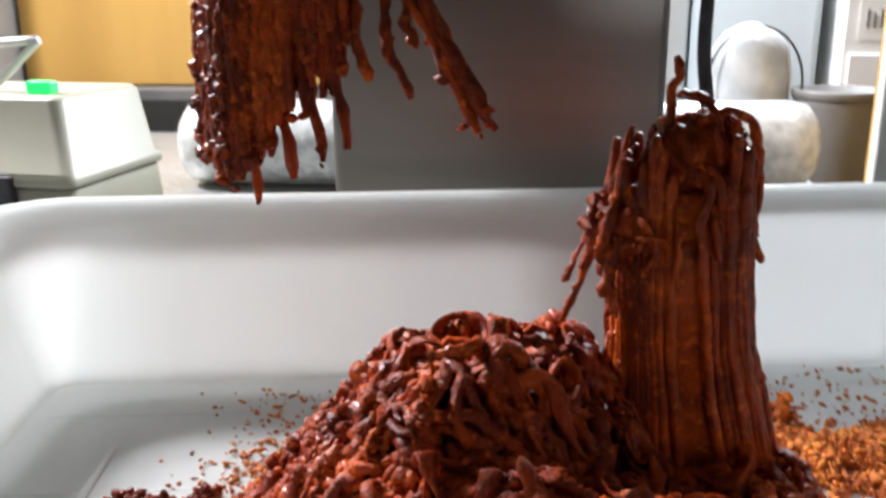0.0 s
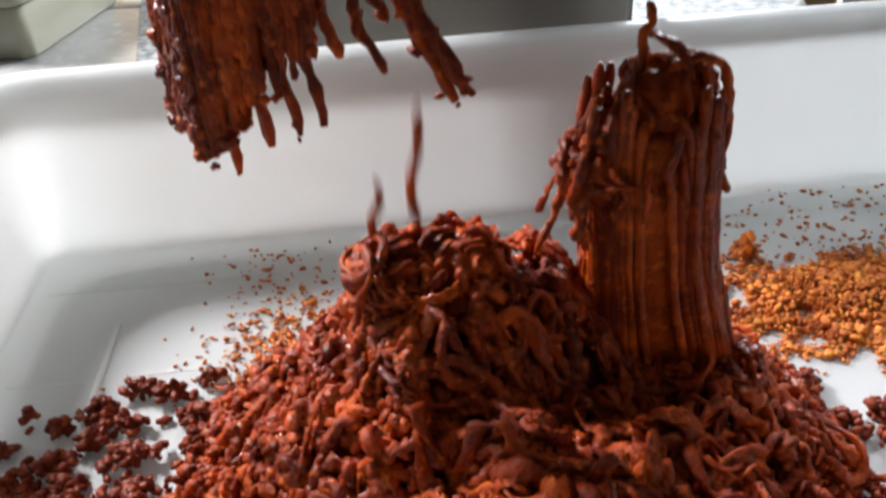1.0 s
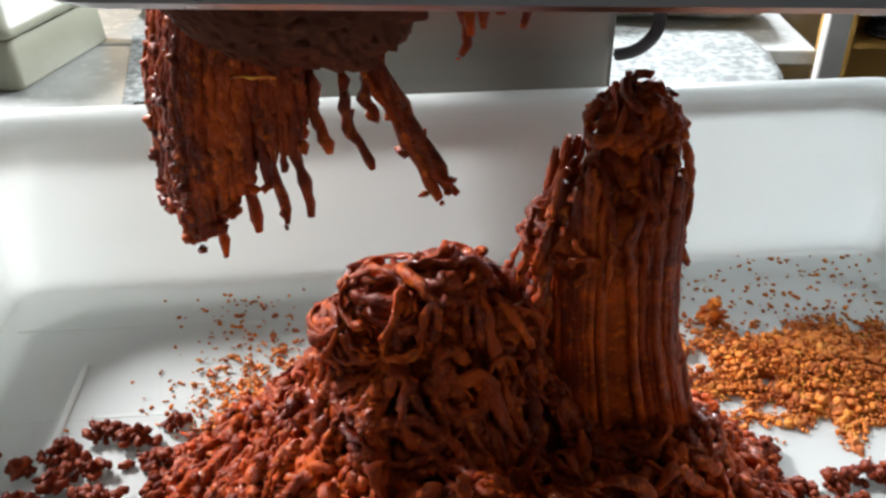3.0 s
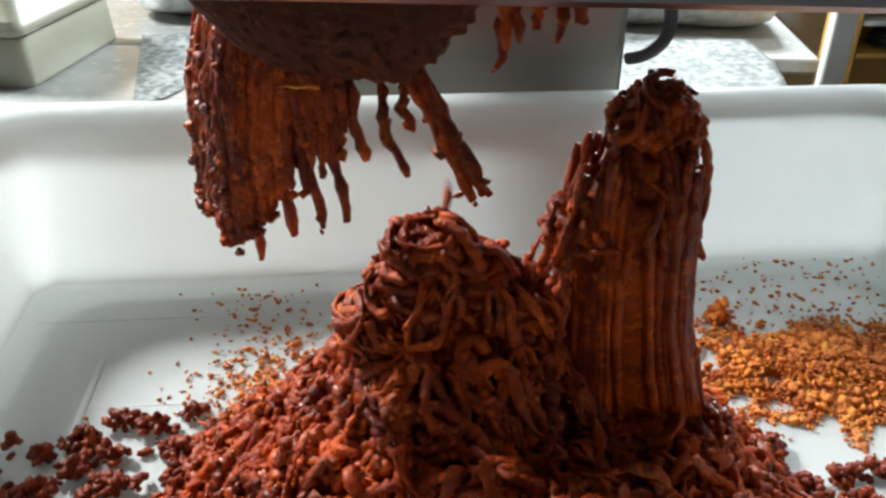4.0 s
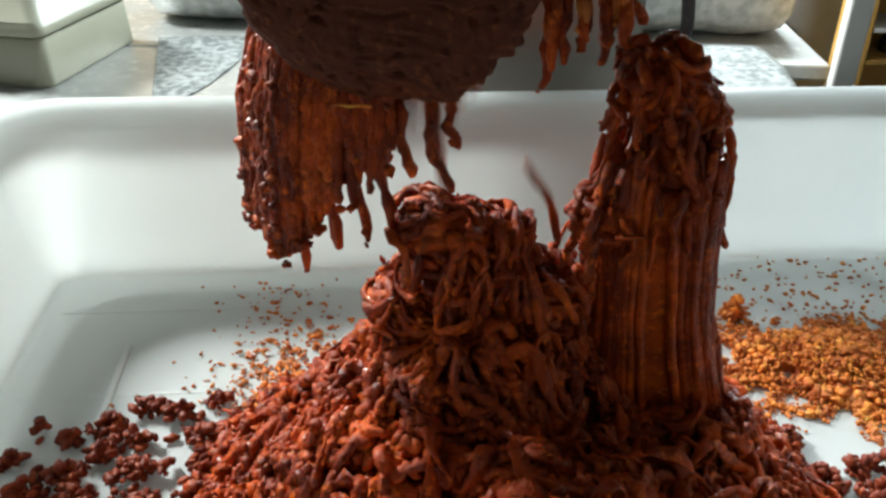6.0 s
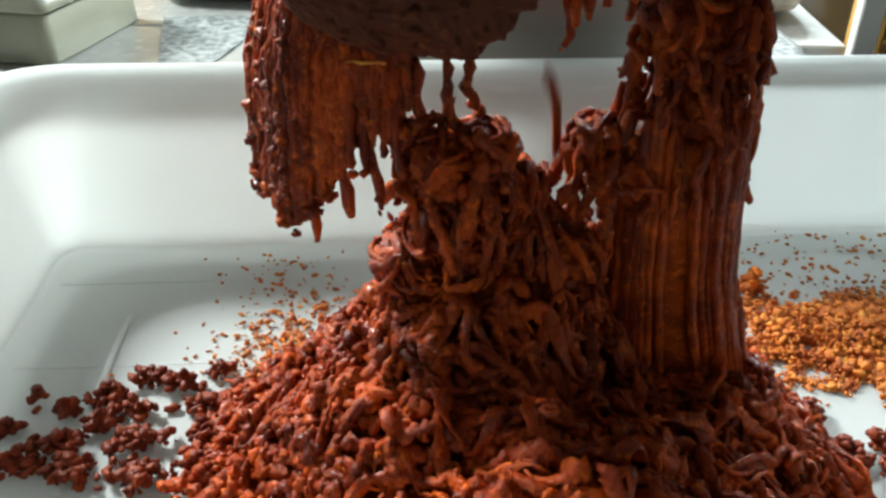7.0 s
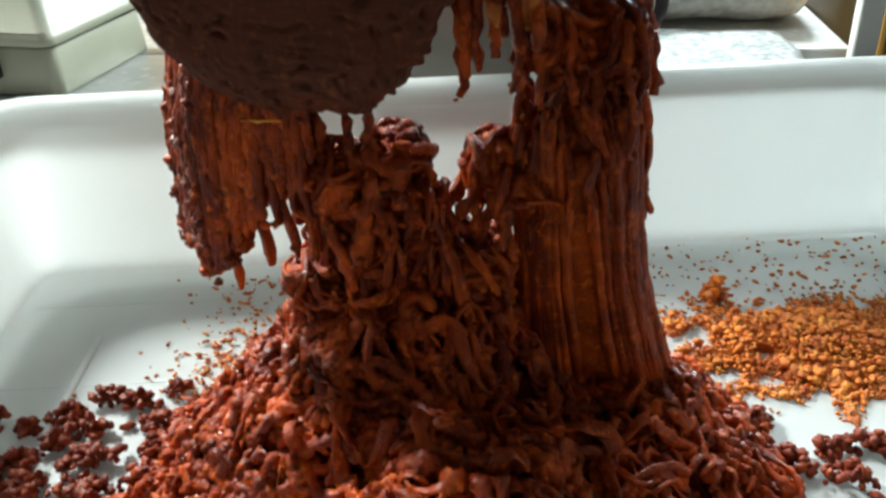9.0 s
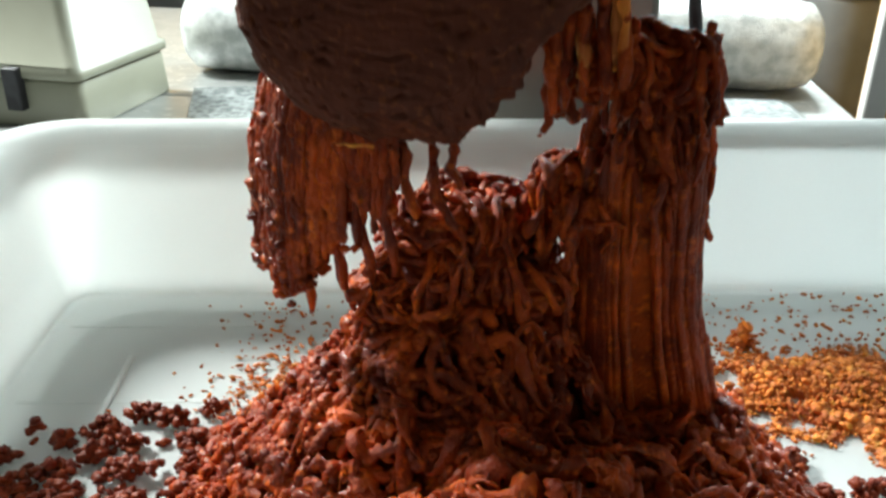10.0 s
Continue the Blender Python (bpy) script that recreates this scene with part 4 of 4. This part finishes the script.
    for x, y, sx, sy, n in ((-0.284, 0.393, 0.010, 0.006, 7), (-0.262, 0.385, 0.010, 0.008, 12), (-0.238, 0.402, 0.016, 0.013, 26), (-0.232, 0.372, 0.014, 0.012, 24), (-0.215, 0.424, 0.016, 0.010, 24),
                            (-0.190, 0.418, 0.014, 0.010, 22), (-0.168, 0.434, 0.012, 0.006, 12), (-0.168, 0.398, 0.018, 0.013, 34), (-0.25, 0.350, 0.016, 0.012, 26), (-0.20, 0.357, 0.022, 0.014, 40), (-0.155, 0.37, 0.02, 0.016, 40),
                            (-0.27, 0.332, 0.018, 0.014, 34), (-0.232, 0.328, 0.022, 0.014, 40), (-0.19, 0.328, 0.022, 0.014, 40), (-0.15, 0.34, 0.022, 0.016, 42), (-0.29, 0.36, 0.012, 0.010, 18), (-0.14, 0.405, 0.018, 0.016, 38), (-0.215, 0.388, 0.016, 0.012, 26),
                            (0.296, 0.395, 0.016, 0.010, 22), (0.266, 0.383, 0.016, 0.012, 28), (0.322, 0.402, 0.016, 0.010, 26), (0.30, 0.37, 0.02, 0.012, 26), (0.25, 0.42, 0.014, 0.012, 22)):
        c = thing("crumb_clump", pose(x, y, 0), "small dark red clump of broken strand bits on the tray floor", "crumb clump", "dark red clumps on the tray floor")
        for i in range(max(8, int(n * 1.5))):
            px, py = rng.gauss(0, sx * 0.42), rng.gauss(0, sy * 0.42)
            near = max(0, 1 - math.hypot(px / sx, py / sy) * 0.6)
            r = rng.uniform(0.0018, 0.0044)
            v, f = nugget_geo((px, py, r * 0.7 + 0.014 * near * rng.random()), r, rng, 1)
            link("crumb", mesh("crumb", [Vector((p.x, p.y, max(p.z, -0.0005))) for p in v], f), CRUMB_RED, c)


# ---- strands that fall during the clip ----
CLUMPS = [  # lands at, resting place, half-axes, strands, later place
    (1.0, (-0.012, 0.34, 0.164), (0.028, 0.03, 0.022), 24, None), (0.75, (0.025, 0.345, 0.166), (0.028, 0.03, 0.020), 22, None),
    (1.3, (0.064, 0.352, 0.168), (0.026, 0.03, 0.026), 24, None), (1.7, (0.005, 0.34, 0.184), (0.028, 0.028, 0.020), 22, None),
    (2.9, (0.034, 0.34, 0.197), (0.026, 0.026, 0.018), 20, None), (4.0, (0.012, 0.335, 0.211), (0.026, 0.025, 0.018), 20, None),
    (5.0, (0.035, 0.34, 0.212), (0.018, 0.02, 0.016), 14, None), (5.3, (0.000, 0.33, 0.220), (0.026, 0.024, 0.018), 20, (0.0, 0.345, 0.196)),
    (6.1, (-0.003, 0.325, 0.232), (0.020, 0.022, 0.022), 18, (0.018, 0.372, 0.205)), (6.6, (0.016, 0.33, 0.237), (0.020, 0.022, 0.018), 16, (0.044, 0.365, 0.208)),
    (8.1, (0.026, 0.335, 0.242), (0.019, 0.02, 0.014), 14, (0.060, 0.375, 0.206)),
    (1.4, (0.123, 0.350, 0.280), (0.024, 0.02, 0.024), 20, None), (4.9, (0.110, 0.345, 0.294), (0.023, 0.02, 0.026), 20, None),
    (6.3, (0.134, 0.350, 0.292), (0.021, 0.02, 0.028), 18, None), (6.7, (0.074, 0.35, 0.232), (0.014, 0.02, 0.018), 14, None), (9.5, (0.085, 0.345, 0.292), (0.014, 0.018, 0.016), 12, None),
]
FALLS = [  # passes at, x, end height, length
    (0.60, 0.000, 0.16, 0.075), (0.95, -0.020, 0.165, 0.07), (1.02, 0.002, 0.165, 0.07), (1.22, 0.045, 0.17, 0.06), (1.50, 0.015, 0.17, 0.05), (1.82, 0.085, 0.19, 0.06), (2.02, 0.012, 0.185, 0.06),
    (3.32, 0.072, 0.20, 0.06), (3.62, 0.066, 0.20, 0.06), (3.92, 0.020, 0.205, 0.06), (4.22, 0.008, 0.21, 0.05), (4.82, 0.043, 0.205, 0.09), (5.50, 0.020, 0.215, 0.07), (5.95, 0.06, 0.20, 0.05),
    (7.02, 0.055, 0.20, 0.05), (7.62, 0.065, 0.20, 0.05), (8.22, 0.02, 0.235, 0.04), (9.40, 0.04, 0.21, 0.05), (9.72, 0.022, 0.21, 0.06)]


def fallen_clumps():
    out = []
    for i, (t, place, half, n, later) in enumerate(CLUMPS):
        c = thing("strand_clump", pose(*place), "tangled clump of moist red strands dropped from the press", "strand clump", "strand clumps dropped on the heap")
        tangle(c, random.Random(100 + i), *half, int(n * 1.8), 0.0024, 0.020, 0.06, flare=0.0016 if place[2] < 0.18 else 0.0004, drape=0.5 if place[0] > 0.1 else 0.28)
        out.append(c)
    return out


def falling_strands():
    out = []
    for i, (t, x, z, length) in enumerate(FALLS):
        rng = random.Random(300 + i)
        pts = [Vector((0.002 * math.sin(k * 0.7 + i), -0.3 * length * (k / 13 - 0.5) ** 2, length * (k / 13 - 0.5))) for k in range(14)]
        ob = link("falling_strand", mesh("falling_strand", *tube_geo(pts, 0.0026, 7, 0.85, rng, 0.15)), PASTE)
        tagged(ob, "single moist red strand dropping from the press", "strand", "strands dropping on the heap")
        out.append(ob)
    return out


def torn_strand():
    rng = random.Random(77)
    t = thing("torn_strand", pose(0.006, 0.335, 0.288), "thick ragged torn strand of red paste hanging aslant", "strand")
    for i in range(7):
        ox, oy, lag = rng.uniform(-0.0045, 0.0045), rng.uniform(-0.004, 0.004), rng.uniform(0.75, 1.0)
        pts = []
        for k in range(18):
            q = k / 17 * lag
            pts.append(Vector((-0.006 + 0.042 * q ** 1.25 + ox, oy, 0.032 - 0.086 * q + 0.002 * math.sin(9 * q + i))))
        link("strand", mesh("strand", *ragged(pts, 0.0034, rng, 0.28, 8, 0.85, 0.4)), PASTE, t)
    for k in range(9):
        q = rng.random()
        link("crumb", mesh("crumb", *blob_geo((-0.006 + 0.042 * q ** 1.25 + rng.uniform(-0.006, 0.006), -0.002, 0.02 - 0.082 * q), rng.uniform(0.002, 0.004), rng)), PASTE, t)
    return t


room()
work_tables()
tray()
machine()
background()
film_sheet()
back_things()
pile()
TOWER = tower()
PASTE_HANGING = hanging()
TORN = torn_strand()
DROPPED = fallen_clumps()
FALLING = falling_strands()
crumbs()


def motions():
    drift = Vector((0.0034, -0.0030, -0.0067))
    walk(PASTE_HANGING, [(t, Matrix.Translation(drift * (t - 4.5)) @ pose(-0.03, 0.33, 0.36)) for t in (0.0, 2.5, 5.0, 7.5, 10.0)])
    torn = [(t, Matrix.Translation(drift * (t - 4.5)) @ pose(0.006, 0.335, 0.288)) for t in (0.0, 1.6, 3.2, 4.8)]
    walk(TORN, torn + [(4.95, pose(0.0, 0.335, 0.268, 0, 30, 0)), (5.15, pose(0.006, 0.338, 0.245, 0, 40, 0)), (5.35, pose(0.018, 0.345, 0.212, 10, 85, 0)), (10.0, pose(0.018, 0.345, 0.212, 10, 85, 0))])
    for ob, (t, place, half, n, later) in zip(DROPPED, CLUMPS):
        x, y, z = place
        hold = pose(x * 0.6 + 0.018, 0.345, 0.52, 40, 20, 60)
        rows = [(0.0, hold), (t - 0.3, hold), (t - 0.12, pose(x * 0.9 + 0.005, 0.343, z + 0.11, 20, 10, 30)), (t, pose(x, y, z))]
        if later:
            rows += [(9.15, pose(x, y, z)), (9.3, pose(*(Vector(place).lerp(Vector(later), 0.45) + Vector((0, 0, 0.006))), -15, 25, 0)), (9.5, pose(*later, -25, 50, 0)), (10.0, pose(*later, -25, 50, 0))]
        else:
            rows += [(10.0, pose(x, y, z))]
        walk(ob, rows)
    for i, (ob, (t, x, z, length)) in enumerate(zip(FALLING, FALLS)):
        hold = pose(x, 0.345, 0.55, 0, 0, 20 * i)
        lie = pose(0.018 + 0.6 * (x - 0.018), 0.345, z - 0.016, 84, 0, 60 * i)
        walk(ob, [(0.0, hold), (t - 0.17, hold), (t - 0.07, pose(x, 0.344, 0.36, 0, 3, 20 * i)), (t + 0.06, pose(x, 0.344, z + 0.03, 25, 0, 20 * i)), (t + 0.2, lie), (10.0, lie)])


motions()
